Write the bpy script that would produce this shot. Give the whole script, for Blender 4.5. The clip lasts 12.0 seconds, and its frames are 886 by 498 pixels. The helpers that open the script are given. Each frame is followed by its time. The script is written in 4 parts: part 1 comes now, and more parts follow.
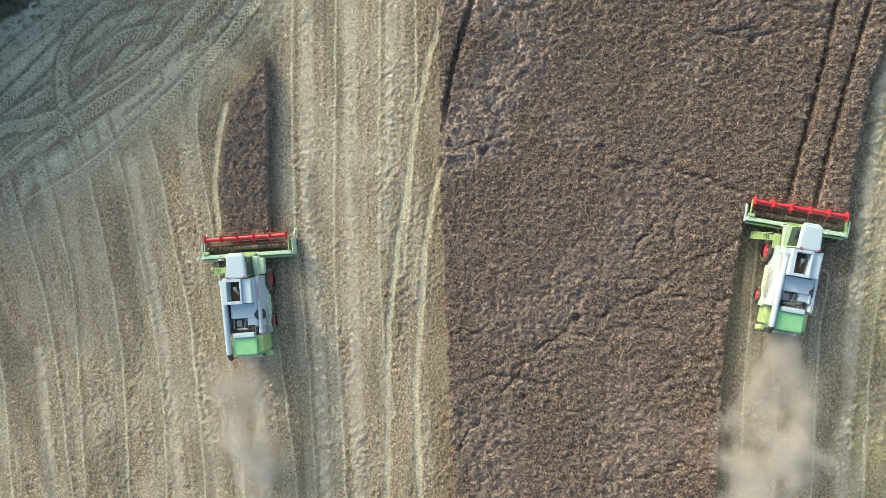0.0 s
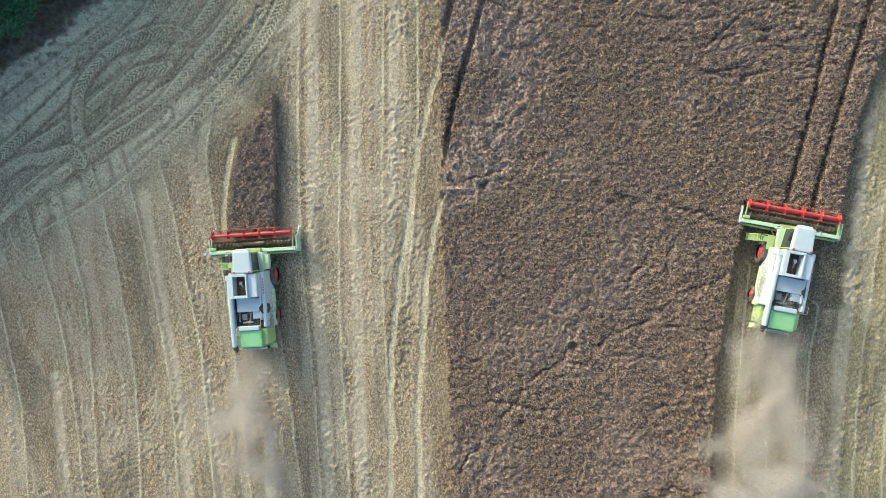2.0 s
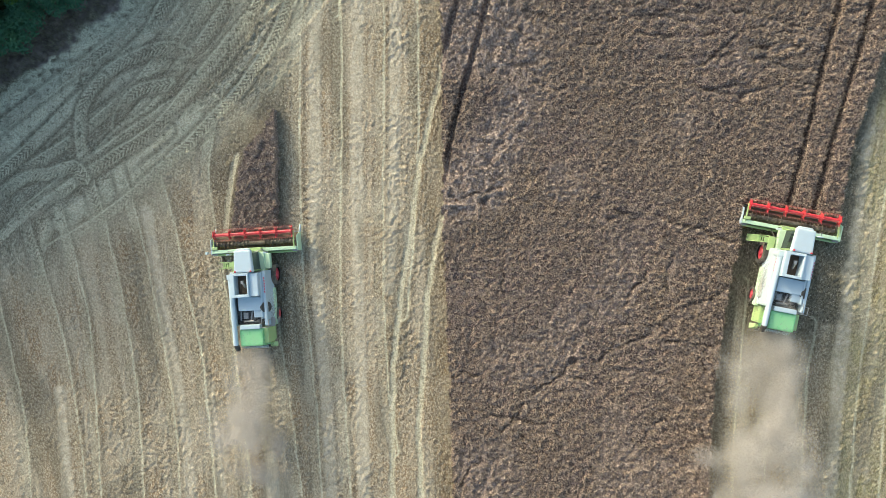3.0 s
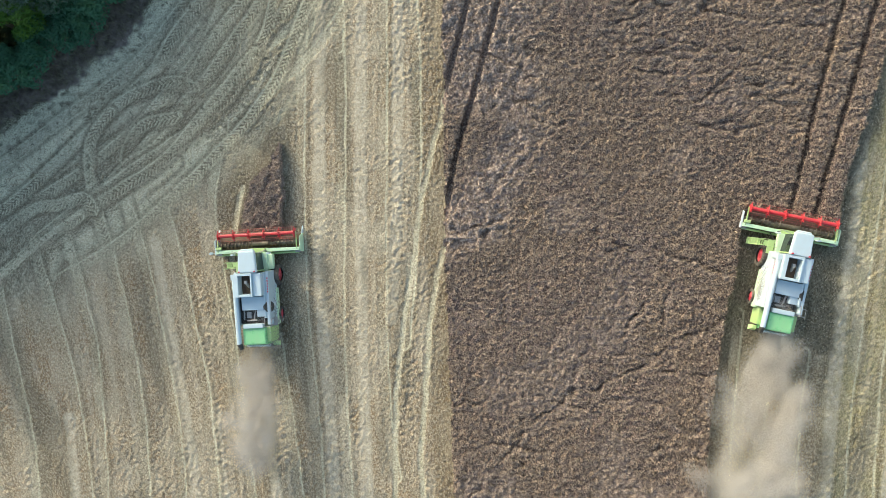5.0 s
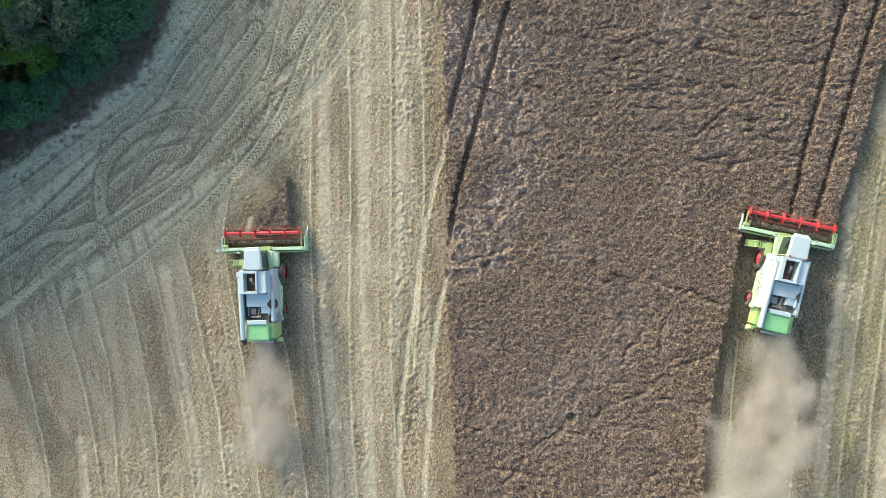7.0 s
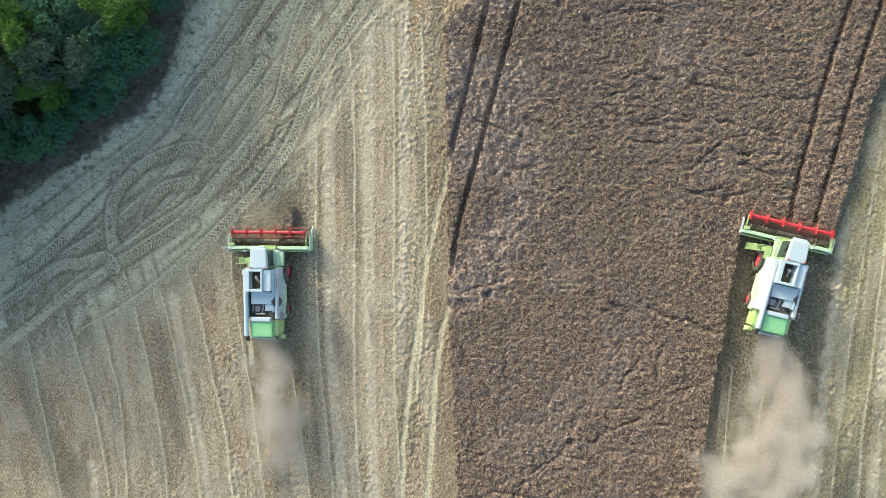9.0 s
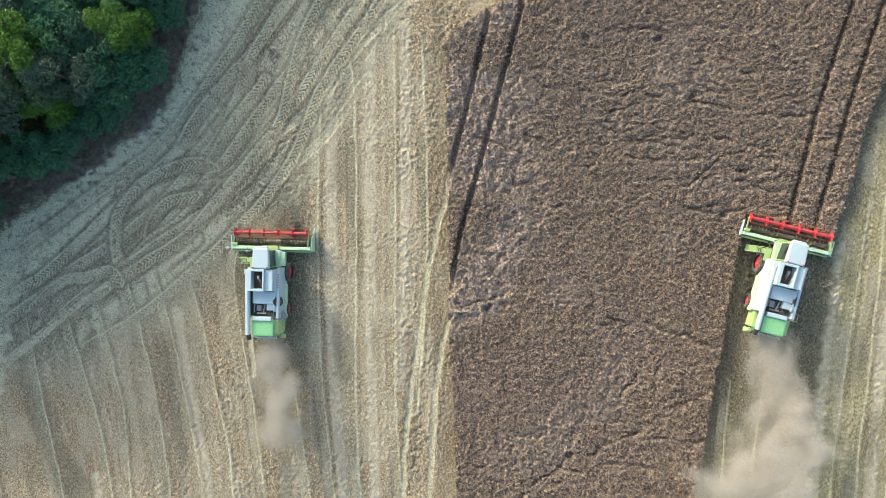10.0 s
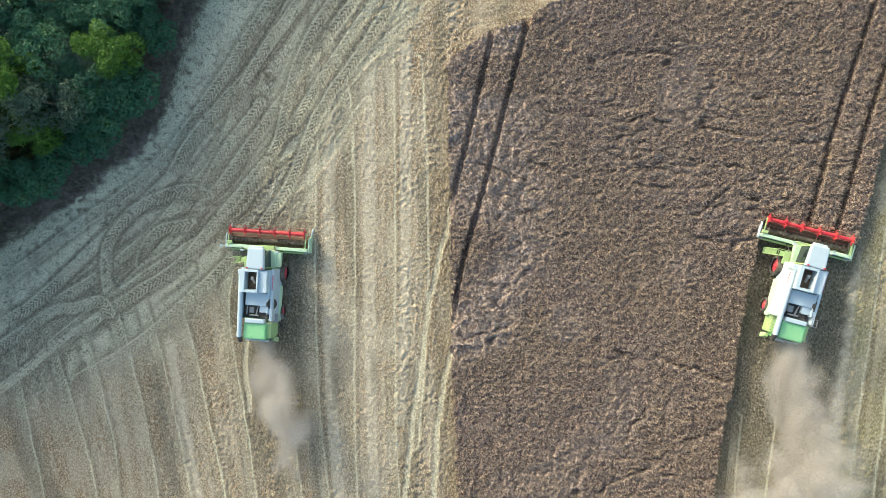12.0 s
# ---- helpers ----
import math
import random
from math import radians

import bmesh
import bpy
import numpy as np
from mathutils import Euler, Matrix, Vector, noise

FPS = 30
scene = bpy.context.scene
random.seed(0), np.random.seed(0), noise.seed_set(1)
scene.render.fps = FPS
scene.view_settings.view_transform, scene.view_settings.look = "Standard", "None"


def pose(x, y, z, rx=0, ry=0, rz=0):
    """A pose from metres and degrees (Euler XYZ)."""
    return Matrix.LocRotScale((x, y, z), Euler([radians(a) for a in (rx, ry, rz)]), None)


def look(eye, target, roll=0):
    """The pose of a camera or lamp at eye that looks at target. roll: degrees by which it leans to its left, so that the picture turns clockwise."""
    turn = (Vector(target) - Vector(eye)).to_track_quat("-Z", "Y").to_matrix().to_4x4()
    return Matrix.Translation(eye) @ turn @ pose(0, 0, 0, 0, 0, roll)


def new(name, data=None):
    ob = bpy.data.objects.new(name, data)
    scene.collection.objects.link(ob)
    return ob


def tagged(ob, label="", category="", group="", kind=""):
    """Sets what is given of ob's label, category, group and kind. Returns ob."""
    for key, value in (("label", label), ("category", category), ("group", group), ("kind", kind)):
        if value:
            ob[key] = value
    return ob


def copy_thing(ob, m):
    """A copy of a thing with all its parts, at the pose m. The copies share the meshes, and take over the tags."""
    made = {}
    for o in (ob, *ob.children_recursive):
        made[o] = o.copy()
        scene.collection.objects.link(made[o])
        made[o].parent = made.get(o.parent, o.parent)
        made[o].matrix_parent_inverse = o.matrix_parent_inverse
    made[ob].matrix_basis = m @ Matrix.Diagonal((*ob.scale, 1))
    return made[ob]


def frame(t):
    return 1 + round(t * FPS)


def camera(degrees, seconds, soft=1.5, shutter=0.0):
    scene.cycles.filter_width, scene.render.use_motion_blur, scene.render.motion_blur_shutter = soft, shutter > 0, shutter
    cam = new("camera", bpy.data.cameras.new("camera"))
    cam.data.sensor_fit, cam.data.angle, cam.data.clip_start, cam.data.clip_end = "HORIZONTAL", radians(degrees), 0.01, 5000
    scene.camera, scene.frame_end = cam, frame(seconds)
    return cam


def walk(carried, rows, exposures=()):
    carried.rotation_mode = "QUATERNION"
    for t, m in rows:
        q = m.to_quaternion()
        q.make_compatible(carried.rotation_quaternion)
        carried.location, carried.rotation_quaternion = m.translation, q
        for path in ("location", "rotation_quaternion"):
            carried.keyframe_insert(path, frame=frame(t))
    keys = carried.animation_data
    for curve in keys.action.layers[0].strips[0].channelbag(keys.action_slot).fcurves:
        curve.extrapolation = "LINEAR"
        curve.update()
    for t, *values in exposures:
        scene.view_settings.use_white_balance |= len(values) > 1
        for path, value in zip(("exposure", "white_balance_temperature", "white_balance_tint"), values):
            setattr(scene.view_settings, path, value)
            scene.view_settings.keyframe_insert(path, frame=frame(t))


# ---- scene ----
cam = camera(70, 12.0, soft=0.6)
# seconds, place in metres, turn in degrees
PATH = [
    (0, 3.593, -3.156, 47.888, -1.354, 4.100, 0.609),
    (0.2, 3.775, -2.790, 48.960, -1.47, 4.26, 0.610),
    (0.5, 3.814, -2.363, 49.095, -1.525, 4.297, 0.611),
    (1, 3.804, -1.654, 49.194, -1.646, 4.317, 0.593),
    (1.5, 3.931, -1.125, 49.284, -1.574, 4.488, 0.595),
    (2, 3.980, -0.578, 49.439, -1.515, 4.548, 0.619),
    (2.5, 3.963, 0.062, 49.585, -1.560, 4.562, 0.586),
    (3, 3.924, 0.722, 49.778, -1.616, 4.556, 0.558),
    (5, 3.807, 3.276, 50.801, -1.652, 4.530, 0.530),
    (5.5, 3.862, 3.726, 51.096, -1.481, 4.600, 0.530),
    (6, 3.877, 4.410, 51.440, -1.541, 4.626, 0.497),
    (6.5, 3.803, 5.050, 51.777, -1.562, 4.583, 0.482),
    (7, 3.715, 5.665, 52.145, -1.539, 4.532, 0.454),
    (9, 3.614, 8.240, 53.446, -1.629, 4.533, 0.385),
    (9.5, 3.615, 8.874, 53.776, -1.610, 4.536, 0.373),
    (10, 3.733, 9.410, 53.999, -1.507, 4.676, 0.383),
    (10.5, 3.691, 10.116, 54.278, -1.606, 4.645, 0.369),
    (11, 3.627, 10.773, 54.505, -1.610, 4.618, 0.338),
    (11.5, 3.693, 11.388, 54.613, -1.582, 4.703, 0.336),
    (11.7, 3.660, 11.580, 54.450, -1.570, 4.685, 0.330),
    (11.9, 3.450, 11.740, 53.350, -1.520, 4.570, 0.300),
    (12, 3.219, 11.786, 52.239, -1.451, 4.442, 0.265),
]
walk(cam, [(t, pose(x, y, z, rx, ry, rz)) for t, x, y, z, rx, ry, rz in PATH], [(0, 0.22, 6050, 0.5), (6, 0.30, 6050, 0.5), (12, 0.40, 6050, 0.5)])

# ---- light: a low warm sun over the tree belt, open sky ----
SUN_UP, SUN_FROM = 19.5, (-0.62, 0.785)
world = bpy.data.worlds.new("sky")
scene.world = world
world.use_nodes = True
sky = world.node_tree.nodes.new("ShaderNodeTexSky")
sky.sky_type, sky.sun_disc = "NISHITA", False
sky.sun_elevation, sky.sun_rotation = radians(SUN_UP), math.atan2(SUN_FROM[0], SUN_FROM[1]) % (2 * math.pi)
sky.dust_density, sky.ozone_density = 4.5, 0.8
world.node_tree.links.new(sky.outputs[0], world.node_tree.nodes["Background"].inputs[0])
world.node_tree.nodes["Background"].inputs[1].default_value = 0.295
lamp = bpy.data.lights.new("sun", "SUN")
lamp.energy, lamp.angle, lamp.color = 2.1, radians(0.5), (1.0, 0.89, 0.74)
sun = new("sun", lamp)
flat = math.cos(radians(SUN_UP)) / math.hypot(*SUN_FROM)
sun.matrix_world = look((SUN_FROM[0] * flat * 90, SUN_FROM[1] * flat * 90, math.sin(radians(SUN_UP)) * 90), (0, 0, 0))


# ---- materials ----
class Nodes:
    """A node material, written node by node."""

    def __init__(self, name, rough=0.9, metal=0.0, spec=0.3):
        self.m = bpy.data.materials.new(name)
        self.m.use_nodes = True
        self.t = self.m.node_tree
        self.p = self.t.nodes["Principled BSDF"]
        self.p.inputs["Roughness"].default_value = rough
        self.p.inputs["Metallic"].default_value = metal
        self.p.inputs["Specular IOR Level"].default_value = spec

    def add(self, kind, **sockets):
        n = self.t.nodes.new(kind)
        for key, value in sockets.items():
            key = int(key[1:]) if key[0] == "i" and key[1:].isdigit() else key
            self.put(n.inputs[key], value)
        return n

    def put(self, socket, value):
        if isinstance(value, bpy.types.NodeSocket):
            self.t.links.new(value, socket)
        else:
            socket.default_value = value

    def noise(self, vector, scale, detail=3.0, rough=0.55):
        return self.add("ShaderNodeTexNoise", Vector=vector, Scale=scale, Detail=detail, Roughness=rough).outputs[0]

    def where(self):
        return self.add("ShaderNodeTexCoord").outputs["Object"]

    def attr(self, name, out=2):
        n = self.t.nodes.new("ShaderNodeAttribute")
        n.attribute_name = name
        return n.outputs[out]

    def stretch(self, vector, x, y, z=1.0):
        return self.add("ShaderNodeMapping", Vector=vector, Scale=(x, y, z)).outputs[0]

    def span(self, value, a, b, c=0.0, d=1.0):
        n = self.add("ShaderNodeMapRange", i0=value, i1=a, i2=b, i3=c, i4=d)
        return n.outputs[0]

    def mix(self, fac, a, b):
        n = self.t.nodes.new("ShaderNodeMix")
        n.data_type = "RGBA"
        self.put(n.inputs[0], fac)
        for socket, value in ((n.inputs[6], a), (n.inputs[7], b)):
            self.put(socket, (*value, 1.0) if isinstance(value, tuple) else value)
        return n.outputs[2]

    def math(self, op, a, b):
        n = self.t.nodes.new("ShaderNodeMath")
        n.operation = op
        self.put(n.inputs[0], a)
        self.put(n.inputs[1], b)
        return n.outputs[0]

    def done(self, colour, bump=None, strength=0.4, depth=0.03):
        self.put(self.p.inputs["Base Color"], (*colour, 1.0) if isinstance(colour, tuple) else colour)
        if bump is not None:
            n = self.add("ShaderNodeBump", Height=bump, Strength=strength, Distance=depth)
            self.t.links.new(n.outputs[0], self.p.inputs["Normal"])
        return self.m


def field_material():
    """Stubble: straw and soil drawn out along the way of driving; pale dusty wheel tracks; the rough verge."""
    n = Nodes("stubble_field", 0.95, 0, 0.15)
    here, bend = n.where(), n.attr("bend")

    def both(x, y, detail, rough):
        up = n.noise(n.stretch(n.attr("lay_up", 1), x, y), 1.0, detail, rough)
        round_edge = n.noise(n.stretch(n.attr("lay_edge", 1), x, y), 1.0, detail, rough)
        return n.math("ADD", n.math("MULTIPLY", up, n.span(bend, 0, 1, 1, 0)), n.math("MULTIPLY", round_edge, bend))

    streak = both(1.5, 0.16, 4, 0.65)
    band = both(0.55, 0.025, 2, 0.5)
    fleck = both(7.0, 4.2, 3, 0.75)
    grain = n.noise(here, 7.0, 3, 0.8)
    patch = n.noise(here, 0.16, 3, 0.5)
    hue = n.noise(here, 0.45, 3, 0.6)
    straw = n.mix(n.span(streak, 0.30, 0.70), (0.275, 0.205, 0.122), (0.43, 0.345, 0.230))
    straw = n.mix(n.span(patch, 0.42, 0.64, 0, 0.7), straw, (0.34, 0.28, 0.185))
    straw = n.mix(n.span(n.math("ADD", n.math("MULTIPLY", band, 0.6), n.math("MULTIPLY", hue, 0.4)), 0.44, 0.60, 0, 0.85), straw, (0.29, 0.190, 0.098))
    straw = n.mix(n.span(fleck, 0.48, 0.56, 0, 0.95), straw, (0.58, 0.485, 0.34))
    straw = n.mix(n.span(grain, 0.50, 0.59, 0, 0.8), straw, (0.15, 0.110, 0.066))
    trodden = n.mix(n.span(fleck, 0.42, 0.62), (0.26, 0.25, 0.175), (0.68, 0.64, 0.48))
    straw = n.mix(n.math("MULTIPLY", bend, n.span(patch, 0.35, 0.62, 0.55, 0.95)), straw, trodden)
    dust = n.mix(n.span(grain, 0.46, 0.60), (0.70, 0.665, 0.475), (0.40, 0.375, 0.26))
    # dark tone for bare soil and for the painted shadow beside the crop
    soil_and_shade = n.mix(n.span(fleck, 0.38, 0.68), (0.078, 0.066, 0.043), (0.26, 0.225, 0.152))
    green = n.mix(n.span(fleck, 0.42, 0.64), (0.21, 0.18, 0.085), (0.52, 0.44, 0.235))
    straw = n.mix(n.math("MULTIPLY", n.attr("regrowth"), n.span(hue, 0.36, 0.6, 0.35, 1.0)), straw, green)
    colour = n.mix(n.attr("litter"), straw, n.mix(n.span(grain, 0.3, 0.7), (0.66, 0.59, 0.45), (0.42, 0.36, 0.25)))
    colour = n.mix(n.attr("soil_and_shade"), colour, soil_and_shade)
    colour = n.mix(n.attr("pale"), colour, dust)
    clods = n.math("MULTIPLY", n.span(n.noise(here, 2.6, 3, 0.7), 0.57, 0.66, 0, 0.85), bend)
    colour = n.mix(clods, colour, (0.14, 0.125, 0.085))
    verge = n.mix(n.span(n.noise(here, 2.2, 4, 0.65), 0.35, 0.68), (0.13, 0.105, 0.09), (0.27, 0.225, 0.19))
    colour = n.mix(n.attr("verge"), colour, verge)
    # undergrowth, its green taken near black to paint in the shade beneath crowns
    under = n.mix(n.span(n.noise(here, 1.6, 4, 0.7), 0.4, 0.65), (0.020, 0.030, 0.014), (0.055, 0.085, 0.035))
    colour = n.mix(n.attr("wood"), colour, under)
    return n.done(colour, n.math("ADD", grain, n.math("MULTIPLY", fleck, 1.5)), 1.0, 0.085)


def crop_material():
    """Dead-ripe standing crop: brown seed heads with mauve and golden drifts."""
    n = Nodes("ripe_crop", 0.9, 0, 0.2)
    here = n.where()
    drift, patch = n.noise(here, 0.11, 2, 0.5), n.noise(n.stretch(here, 0.5, 0.14), 1.0, 3, 0.5)
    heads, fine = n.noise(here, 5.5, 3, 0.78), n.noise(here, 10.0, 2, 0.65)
    brown = n.mix(n.span(drift, 0.38, 0.62), (0.228, 0.161, 0.108), (0.210, 0.148, 0.123))
    brown = n.mix(n.span(patch, 0.50, 0.68, 0, 0.6), brown, (0.31, 0.22, 0.135))
    brown = n.mix(n.span(heads, 0.48, 0.56, 0, 0.85), brown, (0.39, 0.305, 0.225))
    # near-black flecks put the shade in gaps between heads into the colour
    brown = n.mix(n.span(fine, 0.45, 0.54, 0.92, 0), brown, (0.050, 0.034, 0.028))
    lodged = n.attr("lodged")
    brown = n.mix(n.math("MULTIPLY", lodged, 0.7), brown, n.mix(n.span(heads, 0.40, 0.60), (0.16, 0.115, 0.10), (0.50, 0.40, 0.32)))
    return n.done(brown, n.math("ADD", heads, fine), 0.8, 0.035)


def speck_material(name, low, high, translucent=0.0, rough=0.9, clear=0.0):
    """For what is made of countless little pieces: each takes its own tone."""
    n = Nodes(name, rough, 0, 0.2)
    pick = n.t.nodes.new("ShaderNodeNewGeometry").outputs["Random Per Island"]
    drift = n.noise(n.where(), 0.2, 2, 0.5)
    colour = n.mix(n.math("ADD", n.math("MULTIPLY", pick, 0.75), n.math("MULTIPLY", drift, 0.3)), low, high)
    m = n.done(colour)
    if translucent:
        glow = n.add("ShaderNodeBsdfTranslucent", Color=colour)
        both = n.add("ShaderNodeMixShader", Fac=translucent, i1=n.p.outputs[0], i2=glow.outputs[0])
        if clear:
            see = n.add("ShaderNodeBsdfTransparent")
            both = n.add("ShaderNodeMixShader", Fac=clear, i1=both.outputs[0], i2=see.outputs[0])
        n.t.links.new(both.outputs[0], n.t.nodes["Material Output"].inputs[0])
    return m


def leaf_material(name, low, high, tip):
    n = Nodes(name, 0.55, 0, 0.35)
    pick = n.t.nodes.new("ShaderNodeNewGeometry").outputs["Random Per Island"]
    own = n.t.nodes.new("ShaderNodeObjectInfo").outputs["Random"]
    colour = n.mix(n.math("ADD", n.math("MULTIPLY", pick, 0.55), n.math("MULTIPLY", own, 0.45)), low, high)
    colour = n.mix(n.span(n.noise(n.where(), 0.8, 2, 0.5), 0.52, 0.72, 0, 0.6), colour, tip)
    m = n.done(colour)
    glow = n.add("ShaderNodeBsdfTranslucent", Color=colour)
    both = n.add("ShaderNodeMixShader", Fac=0.25, i1=n.p.outputs[0], i2=glow.outputs[0])
    n.t.links.new(both.outputs[0], n.t.nodes["Material Output"].inputs[0])
    return m


def paint_material(name, colour, dirt=0.25, rough=0.35, metal=0.0, dust=(0.42, 0.36, 0.27)):
    """Machine paint under a thin, uneven coat of field dust."""
    n = Nodes(name, rough, metal, 0.5)
    here = n.where()
    film = n.span(n.noise(here, 1.7, 4, 0.65), 0.40, 0.72, 0.15 * dirt, dirt)
    specks = n.span(n.noise(here, 26.0, 2, 0.6), 0.60, 0.74, 0, dirt)
    shade = n.mix(n.math("MAXIMUM", film, specks), colour, dust)
    n.put(n.p.inputs["Roughness"], n.span(film, 0, 0.5, rough, 0.8))
    return n.done(shade, n.noise(here, 30.0, 2), 0.05, 0.01)


def glass_material():
    n = Nodes("cab_glass", 0.05, 0, 0.6)
    return n.done((0.018, 0.024, 0.028))


MAT = {
    "field": field_material(),
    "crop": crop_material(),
    "heads": speck_material("seed_heads", (0.085, 0.060, 0.046), (0.36, 0.28, 0.21)),
    "straw": speck_material("cut_straw", (0.22, 0.175, 0.115), (0.56, 0.49, 0.36)),
    "weeds": speck_material("verge_grass", (0.10, 0.09, 0.06), (0.28, 0.25, 0.17)),
    "dust": speck_material("chaff_dust", (0.56, 0.52, 0.475), (0.73, 0.69, 0.64), 0.5, 1.0, 0.62),
    "leaf": leaf_material("dark_leaves", (0.042, 0.118, 0.070), (0.092, 0.215, 0.110), (0.11, 0.22, 0.08)),
    "lime": leaf_material("lime_leaves", (0.060, 0.140, 0.018), (0.115, 0.225, 0.030), (0.14, 0.25, 0.035)),
    "silver": leaf_material("silver_leaves", (0.06, 0.105, 0.065), (0.125, 0.175, 0.12), (0.09, 0.14, 0.06)),
    "bark": paint_material("bark", (0.09, 0.07, 0.05), 0.3, 0.9),
    "white": paint_material("white_panel_paint", (0.47, 0.555, 0.585), 0.15, 0.28),
    "green": paint_material("green_hood_paint", (0.23, 0.52, 0.23), 0.18, 0.22),
    "lime_paint": paint_material("lime_green_paint", (0.36, 0.50, 0.19), 0.25, 0.35),
    "mint": paint_material("pale_green_paint", (0.52, 0.70, 0.46), 0.25, 0.35),
    "red": paint_material("red_reel_paint", (0.56, 0.018, 0.035), 0.15, 0.38),
    "bat": paint_material("worn_red_bat", (0.34, 0.06, 0.045), 0.5, 0.6),
    "rim": paint_material("red_rim_paint", (0.55, 0.03, 0.06), 0.25, 0.4),
    "tyre": paint_material("tyre_rubber", (0.022, 0.021, 0.020), 0.4, 0.85),
    "steel": paint_material("worn_steel", (0.38, 0.37, 0.35), 0.3, 0.4, 0.8),
    "black": paint_material("black_engine_bay", (0.020, 0.019, 0.018), 0.25, 0.7),
    "grain": speck_material("grain_heap", (0.07, 0.05, 0.035), (0.13, 0.09, 0.06)),
    "glass": glass_material(),
    "chaff": speck_material("cut_crop_litter", (0.10, 0.075, 0.05), (0.26, 0.20, 0.13)),
    "belt": paint_material("dusty_auger_steel", (0.14, 0.11, 0.08), 0.85, 0.75, 0.1),
}


# ---- building helpers ----
def part(name, bm, material, parent=None, label=""):
    me = bpy.data.meshes.new(name)
    bm.to_mesh(me)
    bm.free()
    me.materials.append(MAT[material])
    ob = new(name, me)
    ob.parent = parent
    return tagged(ob, label)


def sheet(name, verts, faces, material, smooth=False):
    """A mesh from arrays: verts n x 3, faces n x 3 or n x 4."""
    me = bpy.data.meshes.new(name)
    faces = np.asarray(faces, np.int32)
    me.vertices.add(len(verts))
    me.vertices.foreach_set("co", np.asarray(verts, np.float32).ravel())
    me.loops.add(faces.size)
    me.loops.foreach_set("vertex_index", faces.ravel())
    me.polygons.add(len(faces))
    me.polygons.foreach_set("loop_start", np.arange(len(faces), dtype=np.int32) * faces.shape[1])
    me.polygons.foreach_set("use_smooth", np.full(len(faces), smooth))
    me.update(calc_edges=True)
    me.materials.append(MAT[material])
    return me


def lattice_noise(x, y, size, seed):
    """Smooth value noise, 0 to 1, with cells of that size in metres."""
    u, v = np.asarray(x) / size + 500, np.asarray(y) / size + 500
    i, j = np.floor(u).astype(np.int64), np.floor(v).astype(np.int64)
    fu, fv = u - i, v - j
    fu, fv = fu * fu * (3 - 2 * fu), fv * fv * (3 - 2 * fv)
    table = np.random.default_rng(seed).random((512, 512))
    at = lambda a, b: table[a % 512, b % 512]  # noqa: E731
    low = at(i, j) * (1 - fu) + at(i + 1, j) * fu
    high = at(i, j + 1) * (1 - fu) + at(i + 1, j + 1) * fu
    return low * (1 - fv) + high * fv


def ease(x, a, b):
    s = np.clip((x - a) / (b - a), 0, 1)
    return s * s * (3 - 2 * s)


def curve_through(points, step=0.4):
    """A smooth line through a few points."""
    p = np.array([points[0], *points, points[-1]], float)
    p[0], p[-1] = 2 * p[1] - p[2], 2 * p[-2] - p[-3]
    out = []
    for k in range(1, len(p) - 2):
        n = max(2, int(np.hypot(*(p[k + 1] - p[k])) / step))
        s = (np.arange(n) / n)[:, None]
        a, b, c, d = p[k - 1], p[k], p[k + 1], p[k + 2]
        out.append(0.5 * (2 * b + (c - a) * s + (2 * a - 5 * b + 4 * c - d) * s**2 + (3 * b - a - 3 * c + d) * s**3))
    return np.vstack([*out, p[-2:-1]])


def nearest(line, xs, ys, reach):
    """For a grid: the distance to a line (signed, right of it positive) and the way along it; far where it is past reach."""
    off = np.full((len(ys), len(xs)), 99.0)
    along = np.zeros_like(off)
    run = 0.0
    for a, b in zip(line[:-1], line[1:]):
        d = b - a
        length = float(np.hypot(*d))
        i0, i1 = np.searchsorted(xs, [min(a[0], b[0]) - reach, max(a[0], b[0]) + reach])
        j0, j1 = np.searchsorted(ys, [min(a[1], b[1]) - reach, max(a[1], b[1]) + reach])
        if i1 > i0 and j1 > j0 and length > 1e-6:
            gx, gy = np.meshgrid(xs[i0:i1] - a[0], ys[j0:j1] - a[1])
            s = np.clip((gx * d[0] + gy * d[1]) / length**2, 0, 1)
            far = np.hypot(gx - s * d[0], gy - s * d[1])
            side = np.where(gx * d[1] - gy * d[0] >= 0, 1.0, -1.0)
            old = off[j0:j1, i0:i1]
            better = far < np.abs(old)
            old[better] = (far * side)[better]
            along[j0:j1, i0:i1][better] = (run + s * length)[better]
        run += length
    return off, along


def line_x(points, y):
    """x of a line that runs up the field, at y."""
    p = np.array(sorted(points, key=lambda q: q[1]), float)
    return np.interp(y, p[:, 1], p[:, 0])


# ---- how the two machines drive: seconds, the middle of the header's back beam, heading ----
DRIVE_A = [(0, -14.60, -4.97, 4.6), (0.5, -14.68, -4.32, 4.3), (1.5, -14.76, -2.95, 4.2), (3, -14.90, -1.00, 4.0), (5.5, -15.15, 2.08, 3.3),
           (7, -15.24, 4.06, 1.8), (9, -15.34, 6.64, -0.1), (10.5, -15.38, 8.52, -1.6), (12, -15.38, 10.42, -3.6)]
DRIVE_B = [(0, 25.43, -2.46, -9.6), (0.5, 25.50, -1.91, -9.8), (1.5, 25.60, -0.72, -10.1), (3, 25.78, 0.97, -10.6), (5.5, 26.16, 3.77, -11.4),
           (7, 26.43, 5.42, -12.2), (9, 26.85, 7.57, -13.4), (10.5, 27.12, 9.20, -14.1), (12, 27.42, 10.85, -14.6)]


